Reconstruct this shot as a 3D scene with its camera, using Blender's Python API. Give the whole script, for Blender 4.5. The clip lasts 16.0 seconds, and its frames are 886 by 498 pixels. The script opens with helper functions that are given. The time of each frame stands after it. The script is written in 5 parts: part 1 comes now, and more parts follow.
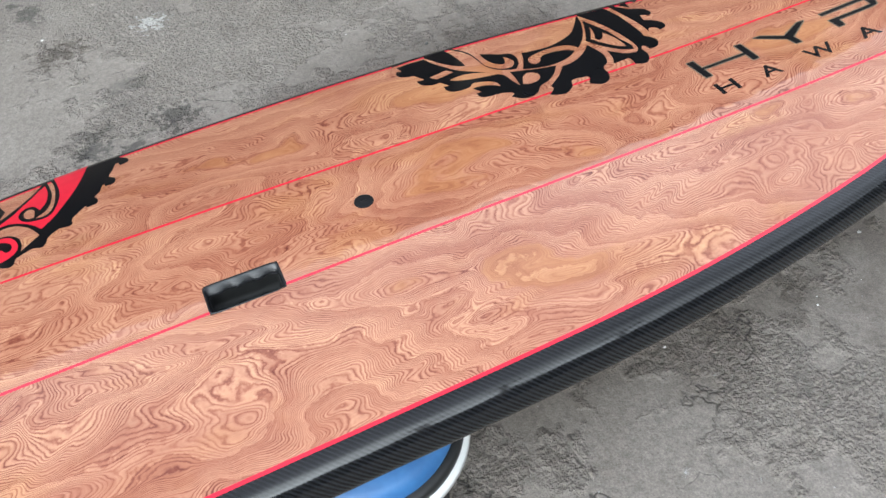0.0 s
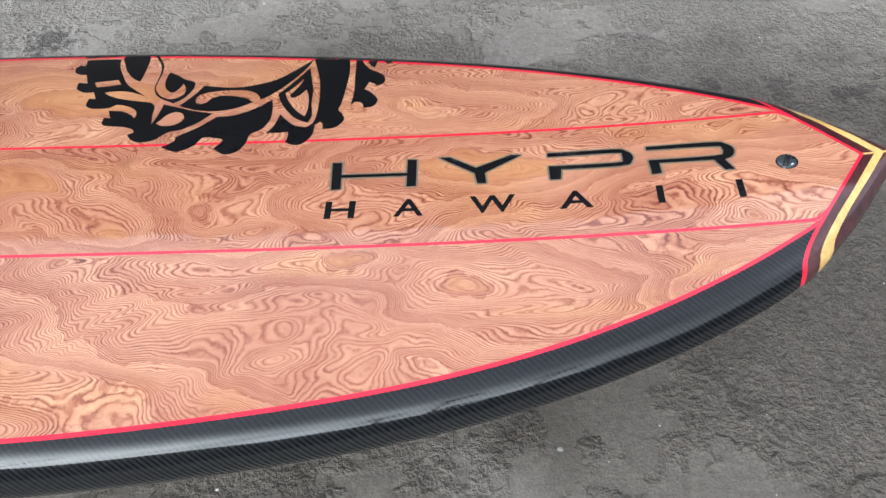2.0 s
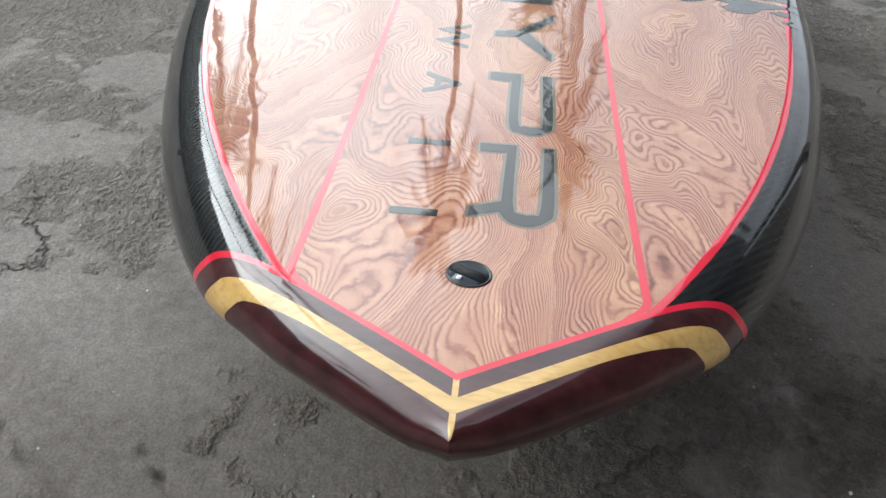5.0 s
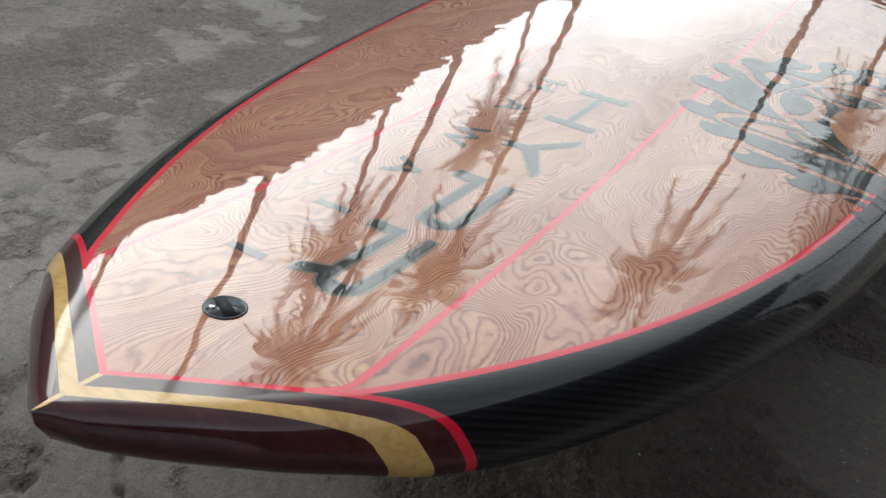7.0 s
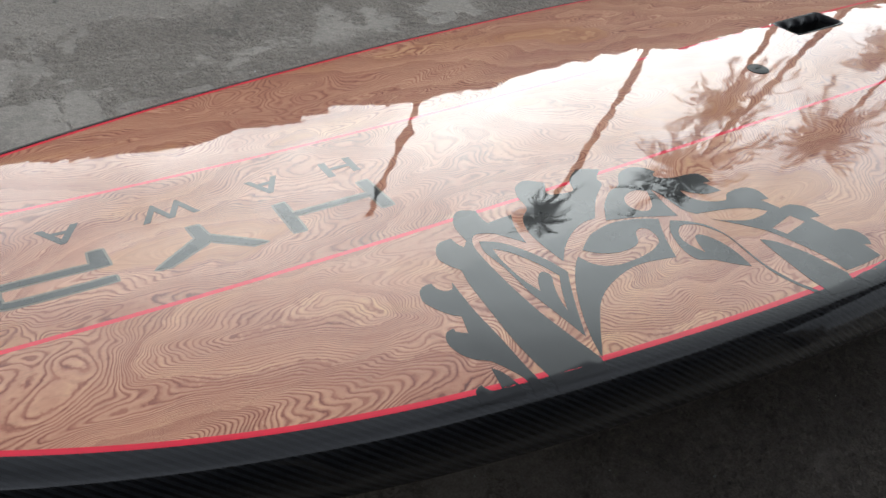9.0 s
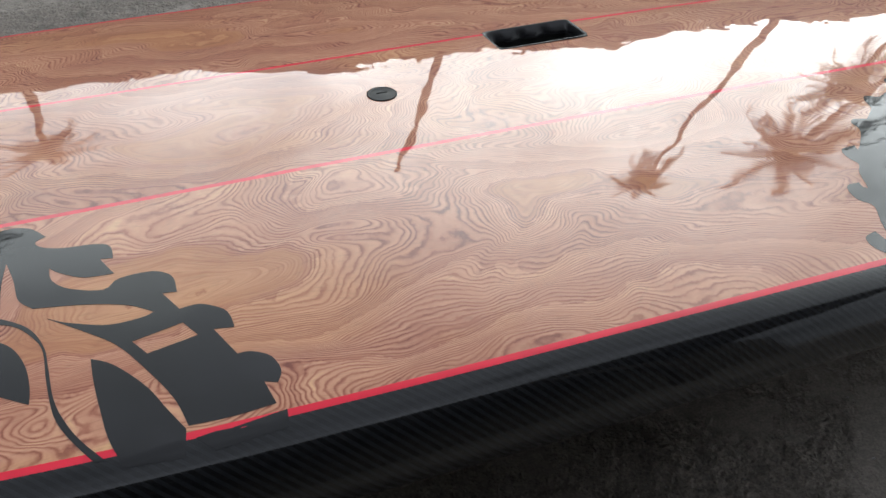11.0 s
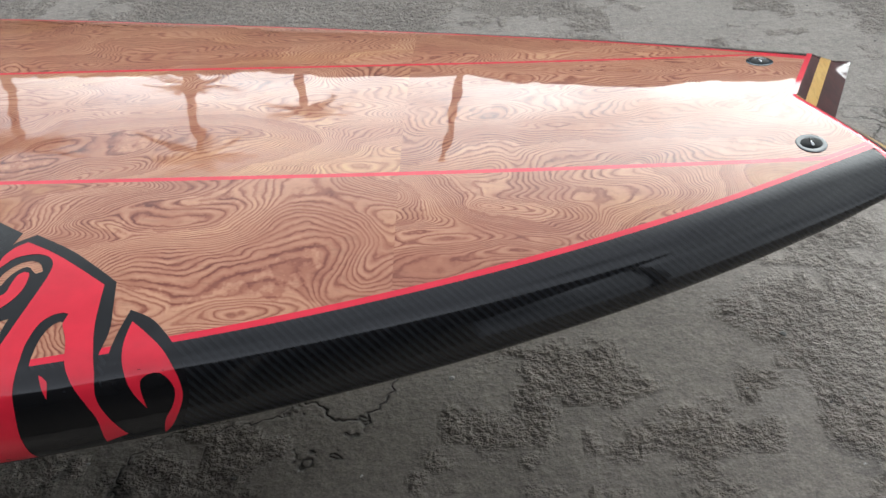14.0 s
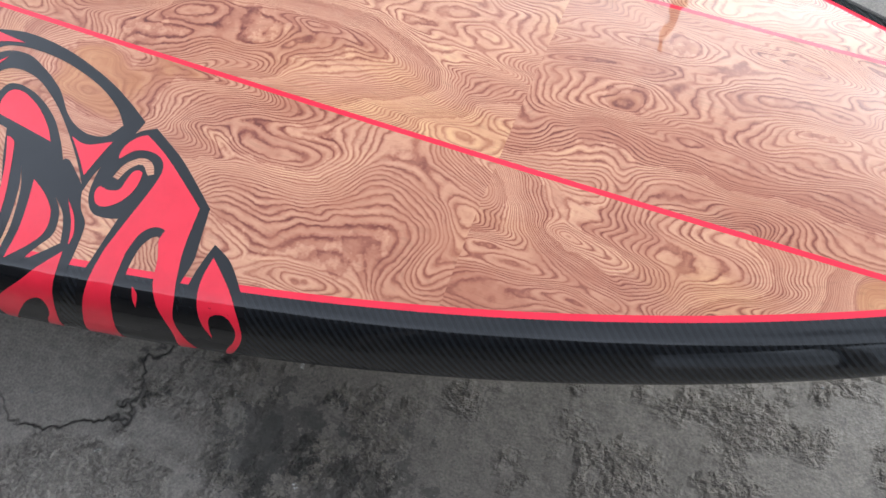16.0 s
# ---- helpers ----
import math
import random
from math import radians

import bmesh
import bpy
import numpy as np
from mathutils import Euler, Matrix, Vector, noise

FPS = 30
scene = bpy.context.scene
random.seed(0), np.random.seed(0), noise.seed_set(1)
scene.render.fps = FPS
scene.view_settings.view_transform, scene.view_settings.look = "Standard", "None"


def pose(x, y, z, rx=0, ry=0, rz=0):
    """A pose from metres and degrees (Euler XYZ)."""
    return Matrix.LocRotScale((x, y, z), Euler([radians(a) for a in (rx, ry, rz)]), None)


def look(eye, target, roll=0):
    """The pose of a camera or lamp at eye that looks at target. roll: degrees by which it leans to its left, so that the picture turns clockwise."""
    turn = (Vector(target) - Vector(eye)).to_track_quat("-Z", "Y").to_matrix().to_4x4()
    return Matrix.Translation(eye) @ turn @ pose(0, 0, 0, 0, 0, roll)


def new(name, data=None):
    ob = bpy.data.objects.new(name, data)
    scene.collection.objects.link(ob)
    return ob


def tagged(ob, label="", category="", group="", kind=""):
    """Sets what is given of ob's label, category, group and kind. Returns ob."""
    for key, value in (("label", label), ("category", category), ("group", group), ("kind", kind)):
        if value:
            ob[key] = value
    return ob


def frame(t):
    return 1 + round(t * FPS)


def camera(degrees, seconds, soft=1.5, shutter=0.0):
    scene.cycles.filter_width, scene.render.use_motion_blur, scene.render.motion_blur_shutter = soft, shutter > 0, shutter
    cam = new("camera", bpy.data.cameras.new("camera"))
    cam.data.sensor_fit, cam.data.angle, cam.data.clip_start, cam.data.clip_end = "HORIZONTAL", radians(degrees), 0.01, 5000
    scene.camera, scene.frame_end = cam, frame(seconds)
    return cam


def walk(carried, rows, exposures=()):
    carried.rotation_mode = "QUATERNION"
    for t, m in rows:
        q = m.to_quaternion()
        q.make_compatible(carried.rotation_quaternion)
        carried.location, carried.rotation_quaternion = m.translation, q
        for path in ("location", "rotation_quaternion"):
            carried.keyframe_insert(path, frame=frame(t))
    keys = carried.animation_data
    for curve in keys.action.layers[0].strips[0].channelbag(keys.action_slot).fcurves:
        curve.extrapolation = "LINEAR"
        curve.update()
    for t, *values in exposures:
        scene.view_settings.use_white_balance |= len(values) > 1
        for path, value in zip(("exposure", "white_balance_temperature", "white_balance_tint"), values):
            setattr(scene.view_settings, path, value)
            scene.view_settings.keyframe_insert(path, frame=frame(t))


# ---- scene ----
cam = camera(55.23, 16.0)
PATH = [
    (0, (-0.0016, -1.0240, 1.3195), (0.2300, -0.3634, 0.6054), -6.61),
    (0.5, (0.2322, -0.9901, 1.3092), (0.4535, -0.3113, 0.6090), -6.59),
    (1, (0.5252, -0.9003, 1.2899), (0.7013, -0.2310, 0.5682), -6.84),
    (1.5, (0.8301, -0.8904, 1.2356), (0.9188, -0.2154, 0.5031), -7.00),
    (2, (1.1169, -0.8421, 1.1861), (1.0619, -0.1667, 0.4507), -4.41),
    (2.5, (1.3798, -0.7363, 1.1137), (1.2004, -0.1258, 0.3422), 0.39),
    (3, (1.6313, -0.6694, 1.1214), (1.2352, -0.1401, 0.3711), 1.34),
    (3.5, (1.7582, -0.5114, 1.0198), (1.2392, -0.1111, 0.2646), 5.20),
    (4, (1.8436, -0.3089, 0.8757), (1.2360, -0.0219, 0.1351), 6.51),
    (4.2, (1.8762, -0.2371, 0.8230), (1.2201, -0.0198, 0.1003), 5.54),
    (6.3, (1.8920, 0.2367, 0.7255), (1.0862, -0.0546, 0.2100), 6.81),
    (6.5, (1.8846, 0.2544, 0.7372), (1.0934, -0.0620, 0.2139), 6.87),
    (7, (1.8216, 0.3074, 0.7526), (1.0666, -0.0774, 0.2216), 6.99),
    (7.5, (1.7962, 0.3925, 0.7761), (1.1387, -0.1113, 0.2158), 3.99),
    (8, (1.7321, 0.5731, 0.8718), (1.1614, -0.0115, 0.2951), 4.78),
    (8.5, (1.5285, 0.6231, 0.9131), (1.0128, 0.0166, 0.3079), 5.96),
    (9, (1.2898, 0.7269, 0.9443), (0.8430, 0.0794, 0.3269), 3.87),
    (9.5, (1.0759, 0.8214, 0.9032), (0.6768, 0.1040, 0.3322), 4.25),
    (10, (0.9353, 0.7813, 0.8443), (0.5529, 0.0585, 0.2687), 5.17),
    (10.2, (0.8690, 0.7599, 0.8183), (0.4976, 0.0439, 0.2271), 5.12),
    (12.3, (-0.3384, 0.8487, 0.8395), (-0.5099, 0.0880, 0.2135), -5.88),
    (12.5, (-0.4464, 0.8474, 0.8433), (-0.6126, 0.0796, 0.2245), -4.42),
    (13, (-0.6371, 0.8293, 0.8384), (-0.7594, 0.0487, 0.2255), -4.33),
    (13.5, (-0.8481, 0.7722, 0.8100), (-0.9010, -0.0001, 0.1770), -5.95),
    (14, (-1.0812, 0.7688, 0.7767), (-1.0272, -0.0219, 0.1668), -4.62),
    (14.5, (-1.2106, 0.7054, 0.7726), (-1.0404, -0.0287, 0.1152), -1.16),
    (15, (-1.3638, 0.6044, 0.7878), (-1.1673, -0.0278, 0.0384), 4.43),
    (15.5, (-1.3757, 0.5258, 0.9199), (-1.1743, 0.0189, 0.0817), 0.97),
    (16, (-1.1571, 0.5013, 0.9860), (-0.9217, 0.0929, 0.1041), -8.42),
]
EXPOSURES = [(0, 0.90, 6450, 10), (2, 1.03, 6350, 10), (3, 0.93, 6350, 10), (4.2, 0.76, 6450, 10), (6.5, -0.18, 6800, 10), (7.5, -0.14, 6750, 10), (9.5, -0.05, 6700, 10), (13, 0.26, 6800, 10), (14.2, 0.52, 6700, 10), (15, 0.92, 6450, 10), (15.5, 1.19, 6250, 10), (16, 0.88, 6300, 10)]
walk(cam, [(t, look(eye, target, roll)) for t, eye, target, roll in PATH], EXPOSURES)

# ---------------------------------------------------------------- light
world = bpy.data.worlds.new("world")
scene.world = world
world.use_nodes = True
wn, wl = world.node_tree.nodes, world.node_tree.links
sky = wn.new("ShaderNodeTexSky")
sky.sky_type = "NISHITA"
sky.sun_disc = False
sky.sun_elevation, sky.sun_rotation = radians(24), radians(215)
sky.air_density, sky.dust_density, sky.ozone_density = 1.0, 4.0, 1.0
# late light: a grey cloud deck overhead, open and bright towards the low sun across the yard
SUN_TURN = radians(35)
wco = wn.new("ShaderNodeTexCoord")


def sky_math(op, a, b=0.0):
    node = wn.new("ShaderNodeMath")
    node.operation = op
    for k, v in enumerate((a, b)):
        if isinstance(v, (int, float)):
            node.inputs[k].default_value = v
        else:
            wl.new(v, node.inputs[k])
    return node.outputs[0]


def sky_ramp(fac, stops):
    node = wn.new("ShaderNodeValToRGB")
    cr = node.color_ramp
    while len(cr.elements) < len(stops):
        cr.elements.new(0.5)
    for e, (at, c) in zip(cr.elements, stops):
        e.position, e.color = at, (*c, 1)
    wl.new(fac, node.inputs[0])
    return node.outputs[0]


wsep = wn.new("ShaderNodeSeparateXYZ")
wl.new(wco.outputs["Generated"], wsep.inputs[0])
wnoise = wn.new("ShaderNodeTexNoise")
wnoise.inputs["Scale"].default_value = 4.6
wnoise.inputs["Detail"].default_value = 8
wnoise.inputs["Roughness"].default_value = 0.58
wl.new(wco.outputs["Generated"], wnoise.inputs["Vector"])
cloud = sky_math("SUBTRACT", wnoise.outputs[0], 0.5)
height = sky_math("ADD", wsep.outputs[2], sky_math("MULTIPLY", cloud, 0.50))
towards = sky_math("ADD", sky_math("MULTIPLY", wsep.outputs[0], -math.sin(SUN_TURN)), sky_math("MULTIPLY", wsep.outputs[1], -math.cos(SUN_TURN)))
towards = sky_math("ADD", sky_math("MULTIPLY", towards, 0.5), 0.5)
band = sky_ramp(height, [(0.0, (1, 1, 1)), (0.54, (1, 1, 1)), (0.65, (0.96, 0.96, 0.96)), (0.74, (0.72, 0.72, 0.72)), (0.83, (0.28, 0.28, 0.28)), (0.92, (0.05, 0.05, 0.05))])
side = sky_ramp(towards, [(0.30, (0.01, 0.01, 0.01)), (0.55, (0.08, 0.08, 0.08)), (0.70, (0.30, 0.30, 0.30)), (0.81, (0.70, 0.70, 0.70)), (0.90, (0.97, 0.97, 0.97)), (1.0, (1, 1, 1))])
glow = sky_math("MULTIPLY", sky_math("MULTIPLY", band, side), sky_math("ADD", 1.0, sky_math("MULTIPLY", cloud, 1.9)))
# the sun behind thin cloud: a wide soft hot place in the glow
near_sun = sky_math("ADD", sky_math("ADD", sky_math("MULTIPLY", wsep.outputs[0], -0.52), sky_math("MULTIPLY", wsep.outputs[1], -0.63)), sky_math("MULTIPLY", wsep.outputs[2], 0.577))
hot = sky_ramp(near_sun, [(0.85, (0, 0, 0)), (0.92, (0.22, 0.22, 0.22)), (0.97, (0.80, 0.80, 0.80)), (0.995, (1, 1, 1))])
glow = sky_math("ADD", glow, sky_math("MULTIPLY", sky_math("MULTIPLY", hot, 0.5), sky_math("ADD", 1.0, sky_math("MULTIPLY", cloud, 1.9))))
# the cloud deck: darkest as a bank over the glow, paler overhead and behind the shop
bank = sky_ramp(height, [(0.0, (0.50, 0.50, 0.50)), (0.45, (0.44, 0.44, 0.44)), (0.62, (0.27, 0.27, 0.27)), (0.80, (0.36, 0.36, 0.36)), (0.93, (0.54, 0.54, 0.54)), (1.0, (0.46, 0.46, 0.46))])
rear = sky_ramp(height, [(0.0, (0.25, 0.25, 0.25)), (0.50, (0.30, 0.30, 0.30)), (0.64, (1.05, 1.05, 1.05)), (0.84, (0.95, 0.95, 0.95)), (0.94, (0.50, 0.50, 0.50))])
away = sky_ramp(towards, [(0.36, (0, 0, 0)), (0.52, (1, 1, 1))])
tone = sky_math("ADD", sky_math("MULTIPLY", bank, away), sky_math("MULTIPLY", rear, sky_math("SUBTRACT", 1.0, away)))
tone = sky_math("MULTIPLY", tone, sky_math("ADD", 1.0, sky_math("MULTIPLY", cloud, 2.4)))
deck_tint = wn.new("ShaderNodeMixRGB")
deck_tint.blend_type = "MULTIPLY"
deck_tint.inputs[0].default_value = 1.0
deck_tint.inputs[1].default_value = (0.90, 0.99, 1.16, 1)
wl.new(tone, deck_tint.inputs[2])
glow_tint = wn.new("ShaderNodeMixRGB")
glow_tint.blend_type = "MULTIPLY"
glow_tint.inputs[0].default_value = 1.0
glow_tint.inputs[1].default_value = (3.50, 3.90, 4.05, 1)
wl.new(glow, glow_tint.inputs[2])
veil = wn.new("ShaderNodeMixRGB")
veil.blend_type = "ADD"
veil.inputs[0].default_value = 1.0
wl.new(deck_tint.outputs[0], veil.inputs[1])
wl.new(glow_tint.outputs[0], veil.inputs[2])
wmix = wn.new("ShaderNodeMixRGB")
wmix.inputs[0].default_value = 0.92
blue = wn.new("ShaderNodeMixRGB")
blue.blend_type = "MULTIPLY"
blue.inputs[0].default_value = 1.0
blue.inputs[2].default_value = (0.08, 0.08, 0.08, 1)
wl.new(sky.outputs[0], blue.inputs[1])
wl.new(blue.outputs[0], wmix.inputs[1])
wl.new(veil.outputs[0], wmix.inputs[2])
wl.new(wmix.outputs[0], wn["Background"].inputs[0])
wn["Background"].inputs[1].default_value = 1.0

sun_data = bpy.data.lights.new("sun", "SUN")
sun_data.energy, sun_data.angle, sun_data.color = 0.20, radians(40), (1.0, 0.97, 0.92)
sun = new("sun", sun_data)
sun.matrix_world = look((-4.7, -6.7, 3.8), (0, 0, 0))
scene.view_settings.exposure = 0.0

# ---------------------------------------------------------------- materials
def material(name, base, rough=0.5, metal=0.0, coat=0.0, coat_rough=0.03):
    m = bpy.data.materials.new(name)
    m.use_nodes = True
    b = m.node_tree.nodes["Principled BSDF"]
    b.inputs["Base Color"].default_value = (*base, 1)
    b.inputs["Roughness"].default_value = rough
    b.inputs["Metallic"].default_value = metal
    b.inputs["Coat Weight"].default_value = coat
    b.inputs["Coat Roughness"].default_value = coat_rough
    if coat:
        b.inputs["Specular IOR Level"].default_value = 0.08
    return m


class Net:
    """Short calls for building a material's nodes."""

    def __init__(self, m):
        self.t = m.node_tree
        self.b = self.t.nodes["Principled BSDF"]

    def n(self, kind, **values):
        node = self.t.nodes.new("ShaderNode" + kind)
        for key, v in values.items():
            node.inputs[key.replace("_", " ")].default_value = v
        return node

    def link(self, a, b):
        self.t.links.new(a, b)

    def math(self, op, a, b=None, c=None):
        node = self.t.nodes.new("ShaderNodeMath")
        node.operation = op
        for k, v in enumerate((a, b, c)):
            if v is None:
                continue
            if isinstance(v, (int, float)):
                node.inputs[k].default_value = v
            else:
                self.link(v, node.inputs[k])
        return node.outputs[0]

    def vec(self, op, a, b=None):
        node = self.t.nodes.new("ShaderNodeVectorMath")
        node.operation = op
        for k, v in enumerate((a, b)):
            if v is None:
                continue
            if isinstance(v, tuple):
                node.inputs[k].default_value = v
            else:
                self.link(v, node.inputs[k])
        return node.outputs[0]

    def noise(self, vector, scale, detail=2.0, rough=0.5, distortion=0.0, out=0):
        node = self.n("TexNoise", Scale=scale, Detail=detail, Roughness=rough, Distortion=distortion)
        self.link(vector, node.inputs["Vector"])
        return node.outputs[out]

    def ramp(self, fac, stops):
        node = self.t.nodes.new("ShaderNodeValToRGB")
        cr = node.color_ramp
        while len(cr.elements) < len(stops):
            cr.elements.new(0.5)
        for e, (p, c) in zip(cr.elements, stops):
            e.position, e.color = p, (*c, 1) if len(c) == 3 else c
        self.link(fac, node.inputs[0])
        return node.outputs[0]

    def mix(self, fac, a, b, kind="MIX"):
        node = self.t.nodes.new("ShaderNodeMixRGB")
        node.blend_type = kind
        for k, v in enumerate((fac, a, b)):
            if isinstance(v, (int, float)):
                node.inputs[k].default_value = v
            elif isinstance(v, tuple):
                node.inputs[k].default_value = (*v, 1)
            else:
                self.link(v, node.inputs[k])
        return node.outputs[0]

    def bump(self, height, strength, distance, coat=False):
        node = self.n("Bump", Strength=strength, Distance=distance)
        self.link(height, node.inputs["Height"])
        self.link(node.outputs[0], self.b.inputs["Normal"])
        if coat:
            self.link(node.outputs[0], self.b.inputs["Coat Normal"])
        return node

    def grey(self, v):
        node = self.t.nodes.new("ShaderNodeRGBToBW")
        self.link(v, node.inputs[0])
        return node.outputs[0]


def resin_waves(net, place):
    """The slow unevenness of the sanded and polished resin, in the coat alone."""
    h = net.math("ADD", net.noise(place, 9.0, 2.0, 0.5), net.math("MULTIPLY", net.noise(place, 34.0, 1.0, 0.4), 0.16))
    bump = net.n("Bump", Strength=0.075, Distance=0.01)
    net.link(h, bump.inputs["Height"])
    net.link(bump.outputs[0], net.b.inputs["Coat Normal"])


def veneer():
    m = material("figured_veneer", (0.4, 0.2, 0.12), 0.42, coat=1.0, coat_rough=0.015)
    net = Net(m)
    uv = net.n("UVMap").outputs[0]
    info = net.n("ObjectInfo")
    shift = net.vec("SCALE", net.vec("ADD", (7.3, 3.1, 5.7), (0, 0, 0)))
    scl = shift.node
    net.link(net.math("MULTIPLY", info.outputs["Random"], 9.0), scl.inputs["Scale"])
    place = net.vec("ADD", uv, shift)
    # domain warp: swirls stretched along the board
    stretched = net.vec("MULTIPLY", place, (0.50, 1.0, 1.0))
    w1 = net.noise(stretched, 5.0, 2.0, 0.45, out=1)
    w1 = net.vec("SUBTRACT", w1, (0.5, 0.5, 0.5))
    warped = net.vec("ADD", stretched, net.vec("MULTIPLY", w1, (0.16, 0.16, 0.0)))
    w2 = net.noise(warped, 17.0, 2.0, 0.5, out=1)
    w2 = net.vec("SUBTRACT", w2, (0.5, 0.5, 0.5))
    warped2 = net.vec("ADD", warped, net.vec("MULTIPLY", w2, (0.034, 0.034, 0.0)))
    field = net.noise(warped2, 4.2, 3.0, 0.45)
    # growth rings cut by the peeling knife: wisps drawn out along the contour lines of the field
    sep = net.n("SeparateXYZ")
    net.link(place, sep.inputs[0])

    def wisps(rings, along, detail):
        v = net.n("CombineXYZ")
        net.link(net.math("MULTIPLY", field, rings), v.inputs[0])
        net.link(net.math("MULTIPLY", sep.outputs[0], along), v.inputs[1])
        net.link(net.math("MULTIPLY", sep.outputs[1], along), v.inputs[2])
        return net.noise(v.outputs[0], 1.0, detail, 0.6)

    jitter = net.math("MULTIPLY", wisps(40.0, 20.0, 3.0), 1.7)
    ragged_edge = net.math("ADD", net.math("MULTIPLY", net.math("SUBTRACT", net.noise(place, 190.0, 2.0, 0.6), 0.5), 0.40), net.math("MULTIPLY", net.math("SUBTRACT", net.noise(place, 70.0, 2.0, 0.5), 0.5), 0.7))
    rings = net.math("FRACT", net.math("ADD", net.math("ADD", net.math("MULTIPLY", field, 190.0), jitter), ragged_edge))
    saw = net.grey(net.ramp(rings, [(0.0, (0.08, 0.08, 0.08)), (0.09, (0.14, 0.14, 0.14)), (0.28, (0.72, 0.72, 0.72)), (0.46, (0.95, 0.95, 0.95)), (0.70, (1.0, 1.0, 1.0)), (0.86, (0.74, 0.74, 0.74)), (1.0, (0.08, 0.08, 0.08))]))
    # the dark of the lines comes and goes along them
    depth = net.math("MULTIPLY", net.grey(net.ramp(net.noise(stretched, 6.0, 3.0, 0.6), [(0.34, (0.50, 0.50, 0.50)), (0.62, (1, 1, 1))])), net.grey(net.ramp(net.noise(net.vec("ADD", place, (1.7, 4.4, 0.0)), 42.0, 3.0, 0.65), [(0.34, (0.45, 0.45, 0.45)), (0.62, (1.15, 1.15, 1.15))])))
    # wider zones between the years, pale inside and dark at their ragged edge
    ragged = net.math("MULTIPLY", net.noise(place, 55.0, 3.0, 0.6), 0.55)
    zones = net.math("FRACT", net.math("ADD", net.math("MULTIPLY", field, 11.0), ragged))
    zone = net.grey(net.ramp(zones, [(0.0, (0.40, 0.40, 0.40)), (0.04, (0.95, 0.95, 0.95)), (0.30, (0.70, 0.70, 0.70)), (0.60, (0.42, 0.42, 0.42)), (0.92, (0.22, 0.22, 0.22)), (1.0, (0.0, 0.0, 0.0))]))
    # plain islands at the heart of the swirls, some pale, some amber
    island = net.grey(net.ramp(net.math("ADD", field, net.math("MULTIPLY", ragged, 0.05)), [(0.335, (1, 1, 1)), (0.35, (0, 0, 0)), (0.675, (0, 0, 0)), (0.69, (1, 1, 1))]))
    streak = net.math("SUBTRACT", wisps(230.0, 16.0, 3.0), 0.5)
    tone = net.math("ADD", net.math("MULTIPLY", net.math("SUBTRACT", saw, 0.68), net.math("MULTIPLY", net.math("MULTIPLY", depth, net.math("SUBTRACT", 1.0, net.math("MULTIPLY", island, 0.80))), 0.55)), net.math("MULTIPLY", streak, 0.40))
    patch = net.noise(warped, 6.5, 3.0, 0.5)
    tone = net.math("ADD", tone, net.math("ADD", net.math("MULTIPLY", net.math("SUBTRACT", zone, 0.45), 0.20), net.math("MULTIPLY", net.math("SUBTRACT", patch, 0.5), 0.5)))
    tone = net.math("ADD", tone, 0.52)
    col = net.ramp(tone, [(0.0, (0.085, 0.018, 0.012)), (0.20, (0.200, 0.052, 0.031)), (0.48, (0.386, 0.146, 0.086)), (0.74, (0.550, 0.268, 0.164)), (1.0, (0.740, 0.460, 0.245))])
    amber = net.grey(net.ramp(net.noise(net.vec("ADD", warped, (5.1, 2.7, 0.0)), 8.0, 2.0, 0.5), [(0.57, (0, 0, 0)), (0.66, (1, 1, 1))]))
    col = net.mix(net.math("MULTIPLY", net.math("MAXIMUM", net.math("MULTIPLY", amber, 0.6), island), 0.65), col, net.mix(1.0, col, (1.12, 1.20, 0.84), "MULTIPLY"))
    # short pores along the grain
    pores = net.ramp(net.noise(net.vec("MULTIPLY", warped2, (120.0, 520.0, 1.0)), 1.0, 2.0), [(0.30, (0.72, 0.72, 0.72)), (0.45, (1, 1, 1))])
    col = net.mix(0.45, col, net.mix(1.0, col, pores, "MULTIPLY"))
    # a few brown knots
    knot = net.ramp(net.noise(net.vec("ADD", warped, (3.3, 8.1, 0.0)), 7.0, 3.0, 0.6), [(0.66, (0, 0, 0)), (0.74, (1, 1, 1))])
    col = net.mix(net.math("MULTIPLY", net.grey(knot), 0.25), col, (0.16, 0.055, 0.035))
    net.link(col, net.b.inputs["Base Color"])
    resin_waves(net, net.n("TexCoord").outputs["Object"])
    return m


